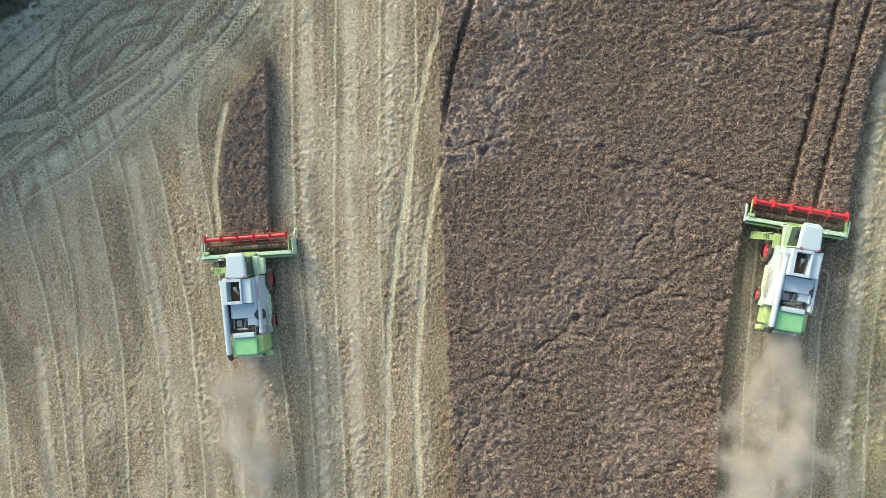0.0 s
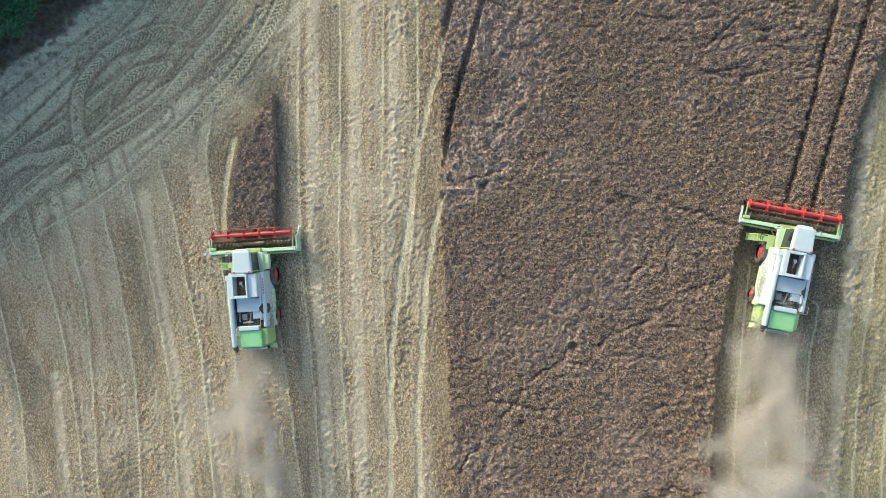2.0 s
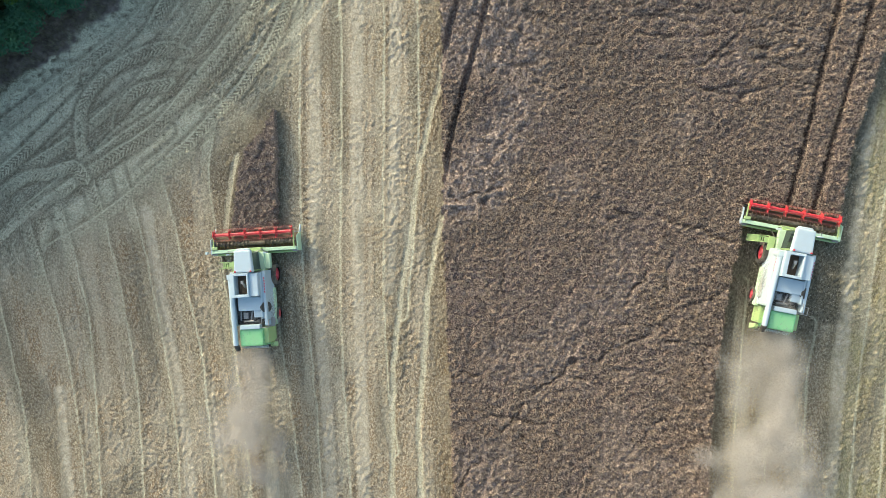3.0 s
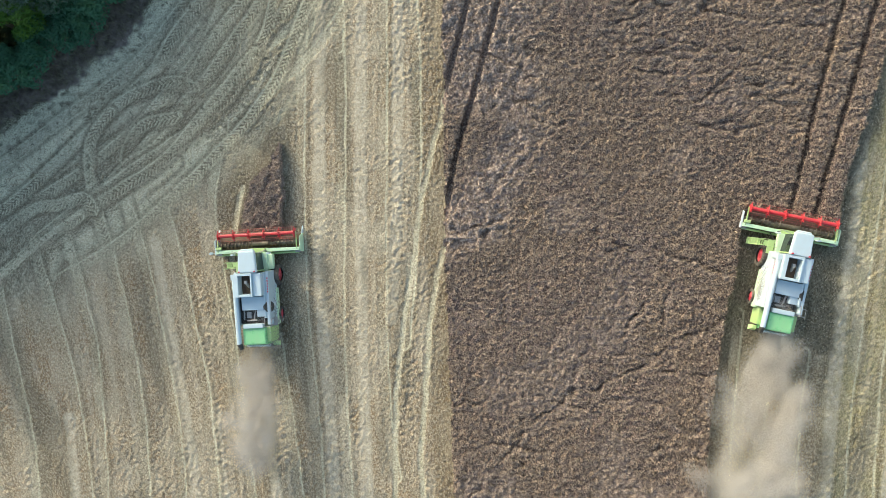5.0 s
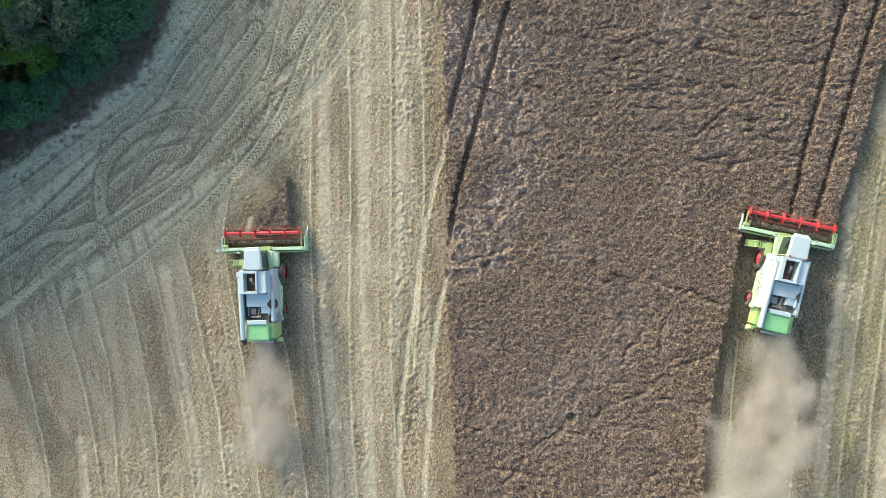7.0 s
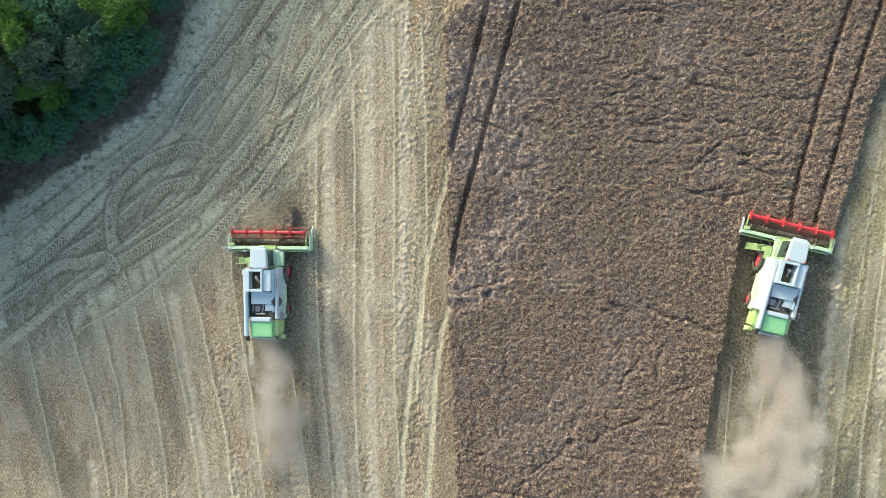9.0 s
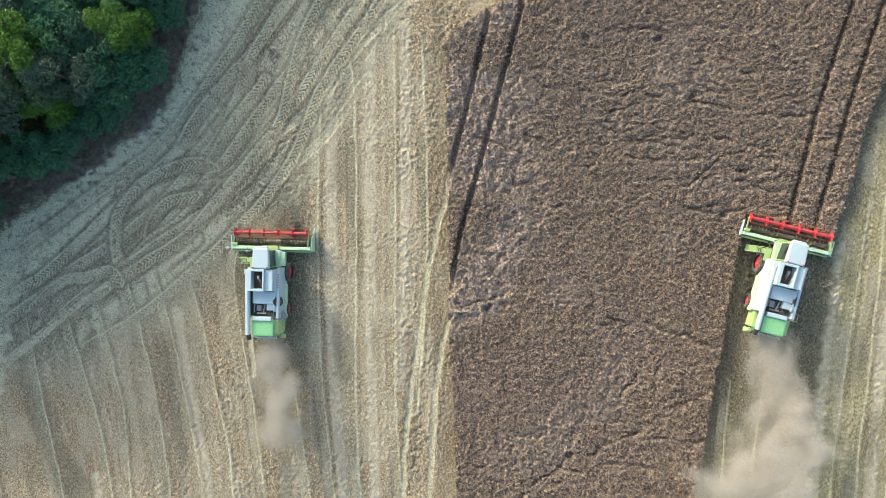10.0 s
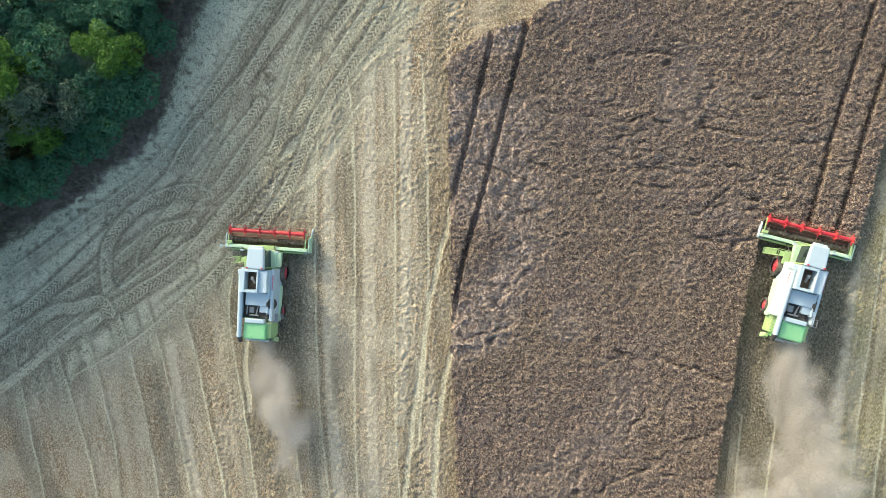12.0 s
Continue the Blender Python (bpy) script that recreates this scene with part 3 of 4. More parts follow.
def crop_height(xs, ys):
    """How tall the crop stands, with its tramlines, creases, holes and lodged places."""
    gx, gy = np.meshgrid(xs, ys)
    lodged = ease(lattice_noise(gx, gy, 3.5, 82), 0.32, 0.62) * (1 - ease(gx, 5.0, 9.5)) * ease(gy, -1, 3) + 0.5 * ease(lattice_noise(gx, gy, 4.5, 88), 0.66, 0.8)
    lodged = np.clip(np.where(gx < -10, 0.5, lodged), 0, 1)
    wx = gx + (lattice_noise(gx, gy, 0.9, 83) - 0.5) * 0.7
    wy = gy + (lattice_noise(gx, gy, 0.9, 84) - 0.5) * 0.7
    h = 0.86 + (lattice_noise(gx, gy, 2.5, 80) - 0.5) * 0.10
    h += (lattice_noise(wx, wy, 0.45, 81) - 0.5) * 0.07 + (lattice_noise(gx, gy, 0.21, 85) - 0.5) * 0.27
    ridge = 1 - np.abs(2 * lattice_noise(wx, wy * 0.7, 0.75, 86) - 1)
    h += lodged * ((ridge - 0.6) * 0.30 - 0.06)
    for line in TRAMLINES:
        off, _ = nearest(curve_through(line), xs, ys, 0.7)
        m = 1 - ease(np.abs(off) + (lattice_noise(gx, gy, 0.3, 87) - 0.5) * 0.16, 0.14, 0.31)
        h = h * (1 - m) + 0.14 * m
    rng = random.Random(12)
    cracks = []
    for _ in range(46):  # short cracks across the rows, most in the upper part
        x, y, w = rng.uniform(9, 31), rng.uniform(11, 27), rng.uniform(1.0, 3.2)
        cracks.append([(x - w, y + rng.uniform(-0.5, 0.5)), (x, y), (x + w, y + rng.uniform(-0.6, 0.6))])
    for _ in range(22):
        x, y, w = rng.uniform(2, 21), rng.uniform(-24, 9), rng.uniform(0.8, 2.6)
        cracks.append([(x - w, y + rng.uniform(-0.3, 0.3)), (x, y), (x + w, y + rng.uniform(-0.4, 0.4))])
    for _ in range(7):
        x, y, w = rng.uniform(3, 20), rng.uniform(-22, 4), rng.uniform(0.8, 2.2)
        cracks.append([(x, y - w), (x + rng.uniform(-0.3, 0.3), y), (x + rng.uniform(-0.4, 0.4), y + w)])
    for k, line in enumerate(CREASES + (cracks if len(xs) > 200 else [])):
        off, along = nearest(curve_through(line), xs, ys, 0.8)
        off = off + (lattice_noise(along, off * 0, 0.8, 90 + k) - 0.5) * 0.45 + (lattice_noise(gx, gy, 0.3, 190 + k) - 0.5) * 0.22
        deep = (0.36 if k < len(CREASES) else 0.24) * ease(lattice_noise(along, off * 0, 1.1, 110 + k), 0.2, 0.8)
        h -= deep * np.exp(-((off / 0.10) ** 2))
        h += (0.025 if k < len(CREASES) else 0.0) * np.exp(-(((off - 0.3) / 0.16) ** 2))
        lodged = np.maximum(lodged, 0.4 * np.exp(-(((off - 0.3) / 0.2) ** 2)))
    for x, y, r in HOLES:
        far = np.hypot(gx - x, gy - y) + (lattice_noise(gx, gy, 0.3, 89) - 0.5) * 0.4
        h -= 0.4 * (1 - ease(far, r * 0.3, r * 1.1))
    return np.clip(h, 0.03, 2), lodged


def crop_mesh(name, xs, ys, h, lodged, mine):
    """The cells of one stand of crop: its top, and its sides down to the soil."""
    nx = len(xs)
    gx, gy = np.meshgrid(xs, ys)
    count = gx.size
    v = np.concatenate([np.stack([gx, gy, h], -1).reshape(-1, 3), np.stack([gx, gy, np.zeros_like(h) - 0.03], -1).reshape(-1, 3)])
    j, i = np.nonzero(mine)
    a = j * nx + i
    faces = [np.stack([a, a + 1, a + nx + 1, a + nx], -1)]
    pad = np.pad(mine, 1)
    for dj, di, p, q in ((-1, 0, 0, 1), (1, 0, nx + 1, nx), (0, -1, nx, 0), (0, 1, 1, nx + 1)):
        open_side = ~pad[1 + dj + j, 1 + di + i]
        b = a[open_side]
        faces.append(np.stack([b + p, b + p + count, b + q + count, b + q], -1))
    faces = np.concatenate(faces)
    used, faces = np.unique(faces, return_inverse=True)
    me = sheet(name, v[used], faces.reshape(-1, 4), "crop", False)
    tone = np.tile(lodged.ravel(), 2)[used]
    me.attributes.new("lodged", "FLOAT", "POINT").data.foreach_set("value", tone.astype(np.float32))
    return me


CUT_ROWS = []  # rows of crop that fall to the knife: object, seconds


def build_crop():
    rng = np.random.default_rng(5)
    for rows, xs, ys, kind in (
        (DRIVE_B, axis_steps((-0.9, 37.0, 0.11), reach=12), axis_steps((-26, 33.6, 0.11), reach=22), "field"),
        (DRIVE_A, np.arange(-17.6, -12.8, 0.09), np.arange(-6, 10.7, 0.09), "strip"),
    ):
        h, lodged = crop_height(xs, ys)
        cx, cy = np.meshgrid((xs[1:] + xs[:-1]) / 2, (ys[1:] + ys[:-1]) / 2)
        wob = (lattice_noise(cx, cy, 0.35, 95) - 0.5) * 0.3
        when, side = cutting_time(rows, cx, cy)
        if kind == "field":
            stands = in_crop(cx + wob, cy + wob)
            cut = (side > -3.5 + wob * 0.5) & (when < 90) & (cy >= -1.4)
            stands &= ~((cx + wob * 0.6 > line_x(SWATH_EDGE, cy)) & (cy < -1.4)) & ~(cut & (when <= 0.05) & (cy >= -1.4))
        else:
            stands = (cx + wob < line_x(STRIP_RIGHT, cy)) & (cx + wob > line_x(STRIP_LEFT, cy)) & (when > 0.05) & (cy < 10.4)
            cut = stands & (when < 90)
        moving = stands & cut & (when < 11.95)
        still = stands & ~moving
        label = "standing dead-ripe brown crop with tramlines and lodged patches" if kind == "field" else "last stalks of a narrow strip of brown crop"
        if still.any():
            tagged(new("standing_crop", crop_mesh("standing_crop", xs, ys, h, lodged, still)), label, "crop", "", "stuff")
        band = np.floor(when / 0.3).astype(int)
        for k in np.unique(band[moving]):
            me = crop_mesh("crop_row", xs, ys, h, lodged, moving & (band == k))
            ob = tagged(new("crop_row", me), "row of brown ripe crop about to be cut", "crop row", "crop rows before the harvesters", "stuff")
            CUT_ROWS.append((ob, float(k * 0.3)))
            j, i = np.nonzero(moving & (band == k) & (h[:-1, :-1] > 0.45))
            if len(j):
                p = np.stack([xs[i] + rng.random(len(j)) * 0.1, ys[j] + rng.random(len(j)) * 0.1, h[j, i] - 0.05], -1)
                heads = scatter("row_seed_heads", p, (0.15, 0.075), 0.15, "heads", "", "", 40 + int(k), 2, 0.9)
                heads.parent = ob
        # seed heads that stand out of the canopy
        j, i = np.nonzero(still & (h[:-1, :-1] > 0.45))
        ok = (cx[j, i] > -2) & (cx[j, i] < 37) & (cy[j, i] > -26) & (cy[j, i] < 33)
        j, i = j[ok], i[ok]
        pick = rng.integers(0, len(j), min(len(j), 230000)) if len(j) else []
        if kind == "field":
            p = np.stack([xs[i[pick]] + rng.random(len(pick)) * 0.11, ys[j[pick]] + rng.random(len(pick)) * 0.11, h[j[pick], i[pick]] - 0.05], -1)
            scatter("seed_heads", p, (0.15, 0.075), 0.15, "heads", "loose brown seed heads over the ripe crop", "seed heads", 6, 2, 0.9)


def build_litter():
    rng = np.random.default_rng(8)
    p = np.stack([rng.uniform(-43, 37.5, 170000), rng.uniform(-26, 33, 170000), np.full(170000, 0.03)], -1)
    inside = edge_distance(p[:, 0], p[:, 1])
    clear = ~(in_crop(p[:, 0], p[:, 1]) & (p[:, 0] < line_x(SWATH_EDGE, p[:, 1]) + 0.2))
    clear &= lattice_noise(p[:, 0], p[:, 1], 0.6, 97) > 0.42
    field = p[(inside > 0.3) & clear]
    scatter("straw_litter", field, (0.13, 0.045), 0.05, "straw", "loose pale chopped straw on the stubble", "straw", 9)
    rim = np.stack([rng.uniform(-43, -14, 90000), rng.uniform(0, 36, 90000), np.full(90000, 0.0)], -1)
    inside = edge_distance(rim[:, 0], rim[:, 1])
    rim = rim[(inside < 0.2) & (inside > -4.5)]
    scatter("verge_grass", rim, (0.25, 0.05), 0.3, "weeds", "dark rough grass along the field edge", "grass", 10)


# ---- the tree belt ----
def tree(seed, height, spread, leaf, label, leaves=2400, size=0.205):
    """A broadleaf tree: tapered trunk, limbs, and a crown of separate leaf sprays in uneven lobes."""
    rng = np.random.default_rng(seed)
    root = tagged(new("broadleaf_tree"), label, "tree", "trees of the belt")
    bm = bmesh.new()

    def limb(a, b, ra, rb):
        d = Vector(b) - Vector(a)
        m = Matrix.Translation((Vector(a) + Vector(b)) / 2) @ d.to_track_quat("Z", "Y").to_matrix().to_4x4()
        bmesh.ops.create_cone(bm, cap_ends=True, segments=7, radius1=ra, radius2=rb, depth=d.length, matrix=m)

    fork = height * 0.42
    limb((0, 0, -0.2), (0.1, 0.05, fork), height * 0.026, height * 0.017)
    limb((0.1, 0.05, fork), (0, 0, height * 0.85), height * 0.017, 0.03)
    lobes = []
    for k in range(15):
        a, up = k * 2.4 + rng.random(), rng.random()
        r = spread * (0.30 + 0.52 * math.sqrt(rng.random())) * (1.0 - 0.55 * max(0, up - 0.55))
        c = np.array([r * math.cos(a), r * math.sin(a), height * (0.45 + 0.43 * up)])
        lobes.append((c, spread * (0.24 + 0.20 * rng.random())))
        if k % 2 == 0:
            limb((0.05, 0.03, fork * (0.8 + 0.5 * rng.random())), tuple(c), height * 0.009, 0.02)
    lobes.append((np.array([0, 0, height * 0.84]), spread * 0.36))
    part("trunk", bm, "bark", root)
    weight = np.array([r * r for _, r in lobes])
    which = rng.choice(len(lobes), leaves, p=weight / weight.sum())
    way = rng.normal(0, 1, (leaves, 3))
    way /= np.linalg.norm(way, axis=1)[:, None]
    way[:, 2] = np.where(rng.random(leaves) < 0.7, np.abs(way[:, 2]), way[:, 2])
    depth = 0.72 + 0.36 * rng.random(leaves) ** 0.7
    bulge = 0.85 + 0.3 * lattice_noise(way[:, 0] * 2 + which, way[:, 1] * 2 + way[:, 2], 0.5, seed)
    c = np.array([lobes[k][0] for k in which]) + way * (np.array([lobes[k][1] for k in which]) * depth * bulge)[:, None]
    face = way * 0.6 + rng.normal(0, 0.55, (leaves, 3)) + [0, 0, 0.35]
    face /= np.linalg.norm(face, axis=1)[:, None]
    u = np.cross(face, rng.normal(0, 1, (leaves, 3)))
    u /= np.linalg.norm(u, axis=1)[:, None]
    w = np.cross(face, u)
    s = (size * (0.55 + 0.9 * rng.random(leaves)))[:, None]
    bend = face * s * 0.25
    v = np.stack([c - u * s, c + w * s * 0.55 + bend, c + u * s * 1.2 - bend, c - w * s * 0.55 + bend], 1).reshape(-1, 3)
    me = sheet("crown", v, np.arange(4 * leaves).reshape(-1, 4), leaf)
    new("crown", me).parent = root
    return root


BELT_TOPS = [(-52, 5.0), (-46, 4.6), (-44.4, 7.0), (-43.4, 10.4), (-41, 12.2), (-38.5, 11.8), (-36, 8.8), (-31.5, 7.6), (-29, 6.2), (-26, 5.5), (-24.2, 6.3), (-21, 5.6), (-16, 5.6), (-8, 5.6)]


def build_trees():
    rng = np.random.default_rng(21)
    kinds = [
        tree(31, 10.0, 3.4, "leaf", "dark green broadleaf tree in the field-side belt", 4200, 0.14),
        tree(32, 10.0, 3.0, "leaf", "dense dark green broadleaf tree in the field-side belt", 4200, 0.13),
        tree(33, 10.0, 2.7, "leaf", "slim dark green broadleaf tree in the field-side belt", 3800, 0.14),
        tree(34, 10.0, 3.0, "lime", "lighter lime green young tree in the belt", 4800, 0.13),
        tree(35, 10.0, 3.3, "silver", "silvery green willow-like tree in the belt", 5200, 0.12),
        tree(36, 5.0, 2.6, "leaf", "low dark green bush at the wood's edge", 3800, 0.14),
    ]
    spots = []
    line = curve_through(FIELD_EDGE, 0.5)
    step = np.r_[0, np.cumsum(np.hypot(*np.diff(line, axis=0).T))]
    for back, gap, lows in ((2.4, 2.7, 0.85), (4.2, 3.5, 0.15), (5.6, 3.0, 0.9), (6.8, 3.8, 0.2), (8.8, 4.2, 0.0), (10.0, 3.2, 1.0), (11.4, 4.6, 0.1), (13.0, 3.6, 1.0), (14.0, 5.0, 0.0), (17.5, 5.4, 0.0)):
        at = 55.0 + back * 0.3
        while at < step[-1] - 18:
            k = int(np.searchsorted(step, at))
            d = line[min(k + 1, len(line) - 1)] - line[k - 1]
            d /= np.hypot(*d)
            x, y = line[k] + np.array([-d[1], d[0]]) * (back + rng.normal(0, 0.5))
            spots.append((x, y, back, lows, line[k][0]))
            at += gap * rng.uniform(0.75, 1.25)
    # x, y, kind, height
    fixed = [(-26.4, 25.6, 3, 7.6), (-31.2, 21.8, 4, 8.2), (-33.6, 23.8, 3, 9.0), (-38.9, 17.2, 3, 9.6), (-36.5, 20.0, 4, 9.0)]
    first = {k: True for k in range(6)}

    def plant(kind, x, y, wide, tall):
        m = pose(x, y, -0.05, 0, 0, rng.uniform(0, 360))
        if first[kind]:
            first[kind] = False
            kinds[kind].matrix_basis = m @ Matrix.Diagonal((wide, wide, tall, 1))
        else:
            copy_thing(kinds[kind], m).scale = (wide, wide, tall)

    for x, y, kind, height in fixed:
        plant(kind, x, y, 0.35 + 0.055 * height, height / 10)
    for x, y, back, lows, at in spots:
        if min(math.hypot(x - f[0], y - f[1]) for f in fixed) < 2.0:
            continue
        height = float(np.interp(at, [p[0] for p in BELT_TOPS], [p[1] for p in BELT_TOPS])) * rng.uniform(0.85, 1.06) + 0.24 * (back - 4.2)
        if rng.random() < lows:
            size = rng.uniform(0.65, 0.95)
            plant(5, x, y, size, size)
        else:
            plant(int(rng.choice([0, 1, 2, 3, 4], p=[0.36, 0.28, 0.22, 0.06, 0.08])), x, y, 0.35 + 0.055 * height, height / 10)


# ---- the combine harvesters ----
def box(bm, x, y, z, taper=(1.0, 1.0), slide=(0.0, 0.0), bevel=0.03, nose=1.0):
    """A block over the ranges x, y, z; taper shrinks its top, slide moves it; nose narrows its front."""
    made = bmesh.ops.create_cube(bm, size=1.0)["verts"]
    cx, cy, cz = sum(x) / 2, sum(y) / 2, sum(z) / 2
    for v in made:
        top = v.co.z > 0
        v.co.x *= nose if v.co.y > 0 else 1
        v.co = Vector((cx + v.co.x * (x[1] - x[0]) * (taper[0] if top else 1) + (slide[0] if top else 0),
                       cy + v.co.y * (y[1] - y[0]) * (taper[1] if top else 1) + (slide[1] if top else 0), cz + v.co.z * (z[1] - z[0])))
    if bevel:
        edges = list({e for v in made for e in v.link_edges})
        bmesh.ops.bevel(bm, geom=edges, offset=bevel, segments=2, affect="EDGES", profile=0.6)


def rod(bm, a, b, r, r2=None, sides=12):
    d = Vector(b) - Vector(a)
    m = Matrix.Translation((Vector(a) + Vector(b)) / 2) @ d.to_track_quat("Z", "Y").to_matrix().to_4x4()
    bmesh.ops.create_cone(bm, cap_ends=True, segments=sides, radius1=r, radius2=r if r2 is None else r2, depth=d.length, matrix=m)


def bm_of(*pieces):
    bm = bmesh.new()
    for kind, *spec in pieces:
        if isinstance(spec[-1], dict):
            kind(bm, *spec[:-1], **spec[-1])
        else:
            kind(bm, *spec)
    return bm


def wheel(parent, name, x, y, r, w, side):
    """A lugged tyre on a red dished rim; turns about its axle."""
    bm = bmesh.new()
    rings = [(-w / 2, r * 0.62), (-w / 2, r * 0.9), (-w * 0.38, r * 0.965), (w * 0.38, r * 0.965), (w / 2, r * 0.9), (w / 2, r * 0.62)]
    seg = 28
    loops = [[bm.verts.new((px, pr * math.cos(a), pr * math.sin(a))) for a in (2 * math.pi * k / seg for k in range(seg))] for px, pr in rings]
    for p, q in zip(loops, loops[1:]):
        for k in range(seg):
            bm.faces.new((p[k], p[(k + 1) % seg], q[(k + 1) % seg], q[k]))
    for k in range(18):
        for half in (-1, 1):
            a = 2 * math.pi * (k + (0.5 if half > 0 else 0)) / 18
            made = bmesh.ops.create_cube(bm, size=1.0)["verts"]
            for v in made:
                px = v.co.x * w * 0.46 + half * w * 0.25
                lean = a + (px * half) * 0.55
                out = r * 0.955 + v.co.z * r * 0.09
                tang = v.co.y * r * 0.09
                v.co = Vector((px, out * math.cos(lean) - tang * math.sin(lean), out * math.sin(lean) + tang * math.cos(lean)))
    tyre = part(name, bm, "tyre", parent, "black lugged tyre, dusty")
    tyre.location = (x, y, r)
    bm = bmesh.new()
    rod(bm, (-w * 0.30, 0, 0), (w * 0.30, 0, 0), r * 0.64, sides=24)
    rod(bm, (side * w * 0.30, 0, 0), (side * w * 0.44, 0, 0), r * 0.30, r * 0.22, 16)
    for k in range(8):
        a = k * math.pi / 4
        rod(bm, (side * w * 0.30, r * 0.42 * math.cos(a), r * 0.42 * math.sin(a)), (side * w * 0.345, r * 0.42 * math.cos(a), r * 0.42 * math.sin(a)), r * 0.035, sides=6)
    part("rim", bm, "rim", tyre, "red dished steel rim")
    return tyre


def combine(label, half=3.55, marker=False):
    """The machine, with its origin on the ground under the middle of the header's back beam; it drives towards +y."""
    root = tagged(new("combine_harvester"), label, "combine harvester", "two harvesters at work")
    P = lambda name, pieces, mat, up=root, text="": part(name, bm_of(*pieces), mat, up, text)  # noqa: E731
    # chassis and body
    body = P("body", [(box, (-1.25, 1.25), (-7.1, -1.5), (0.75, 1.9), {"taper": (0.96, 1.0), "bevel": 0.06})], "lime_paint", root, "lime green lower body")
    for s in (-1, 1):
        P("side_panel", [(box, tuple(sorted((s * 1.20, s * 1.45))), (-5.75, -1.55), (1.1, 2.9), {"bevel": 0.07, "slide": (-s * 0.08, 0.0)})], "white", body, "white side panel")
        P("lower_skirt", [(box, tuple(sorted((s * 1.25, s * 1.50))), (-5.9, -3.0), (0.9, 1.5), {"bevel": 0.06})], "mint", body, "pale green side skirt")
        for k in range(6):
            P("red_mark", [(box, tuple(sorted((s * 1.24, s * 1.33))), (-3.22 + k * 0.21, -3.10 + k * 0.21), (2.86, 2.915), {"bevel": 0})], "rim", body, "small red mark")
    P("rear_side", [(box, (0.78, 1.40), (-7.15, -5.9), (1.5, 2.62), {"taper": (0.75, 0.95), "slide": (-0.06, 0), "bevel": 0.08})], "lime_paint", root, "lime green rear side cover")
    P("rear_hood", [(box, (-0.95, 0.98), (-7.42, -5.95), (1.3, 2.95), {"taper": (0.94, 0.90), "slide": (0, 0.08), "bevel": 0.12})], "green", root, "glossy green rear hood")
    P("hood_lip", [(box, (-0.92, 0.95), (-7.62, -7.38), (1.9, 2.42), {"taper": (0.95, 0.4), "slide": (0, 0.08), "bevel": 0.05})], "white", root, "pale dusty hood lip")
    P("straw_chopper", [(box, (-0.95, 0.95), (-7.75, -6.9), (0.85, 1.55), {"taper": (0.95, 0.6), "bevel": 0.05})], "black", root)
    for s in (-1, 1):
        P("spreader_fin", [(box, tuple(sorted((s * 0.95, s * 1.5))), (-7.65, -7.25), (1.25, 1.55), {"taper": (0.5, 0.7), "slide": (-s * 0.12, 0.1), "bevel": 0.03})], "lime_paint", root, "lime green spreader fin")
    # grain tank with folded lids
    tank = P("grain_tank", [(box, (-1.05, -0.74), (-3.45, -1.62), (2.7, 3.70)), (box, (0.22, 0.34), (-3.45, -1.62), (2.7, 3.70)), (box, (-0.74, 0.22), (-1.82, -1.62), (2.7, 3.70)),
                             (box, (-0.74, 0.22), (-3.45, -3.25), (2.7, 3.70)), (box, (-1.3, 1.3), (-3.45, -1.62), (2.55, 2.75))], "white", root, "white grain tank")
    P("tank_lid", [(box, (0.34, 0.98), (-3.42, -1.66), (3.42, 3.50), {"bevel": 0.02}), (box, (0.92, 1.02), (-3.40, -1.68), (2.8, 3.46), {"bevel": 0.02})], "white", tank, "white folded tank lid")
    P("tank_shoulder", [(box, (0.95, 1.30), (-5.2, -1.62), (2.5, 2.98), {"taper": (0.3, 1.0), "slide": (-0.15, 0), "bevel": 0.04})], "white", tank, "white sloping shoulder panel")
    bm = bmesh.new()
    rng = random.Random(3)
    bmesh.ops.create_grid(bm, x_segments=12, y_segments=14, size=0.5)
    for v in bm.verts:
        v.co = Vector((-0.26 + v.co.x * 0.98, -2.53 + v.co.y * 1.46, 2.86 + 0.22 * math.exp(-6 * (v.co.x**2 + v.co.y**2)) + rng.uniform(0, 0.03)))
    part("grain", bm, "grain", tank, "dark grain in the open tank")
    P("filling_auger", [(rod, (-0.1, -2.9, 2.8), (-0.2, -2.35, 3.4), 0.10), (box, (-0.32, -0.10), (-2.45, -2.2), (3.3, 3.5))], "steel", tank, "bright steel filling auger")
    # engine deck
    deck = P("engine_deck", [(box, (-0.86, 0.98), (-4.55, -3.5), (2.3, 2.95), {"bevel": 0.06}), (box, (0.30, 1.02), (-5.1, -4.5), (2.3, 2.84), {"bevel": 0.06})], "white", root, "white engine deck cover")
    P("engine_bay", [(box, (-1.15, 0.95), (-5.62, -4.5), (1.9, 2.5), {"bevel": 0.02}), (box, (-1.1, -0.56), (-4.6, -3.5), (2.2, 2.62))], "black", deck, "dark open engine bay")
    P("engine_block", [(box, (-0.62, -0.22), (-5.2, -4.72), (2.4, 2.62)), (rod, (-0.05, -5.4, 2.62), (0.12, -4.62, 2.62), 0.06), (rod, (-0.55, -5.38, 2.66), (0.2, -5.38, 2.66), 0.07),
                       (rod, (-0.8, -5.3, 2.66), (-0.74, -4.6, 2.72), 0.05), (box, (-0.90, -0.72), (-4.4, -3.8), (2.6, 2.76))], "steel", deck, "grey engine parts and pipes")
    P("radiator_housing", [(box, (0.98, 1.30), (-4.95, -3.75), (1.9, 2.78), {"taper": (0.6, 0.95), "slide": (-0.08, 0), "bevel": 0.05})], "white", deck, "white radiator housing")
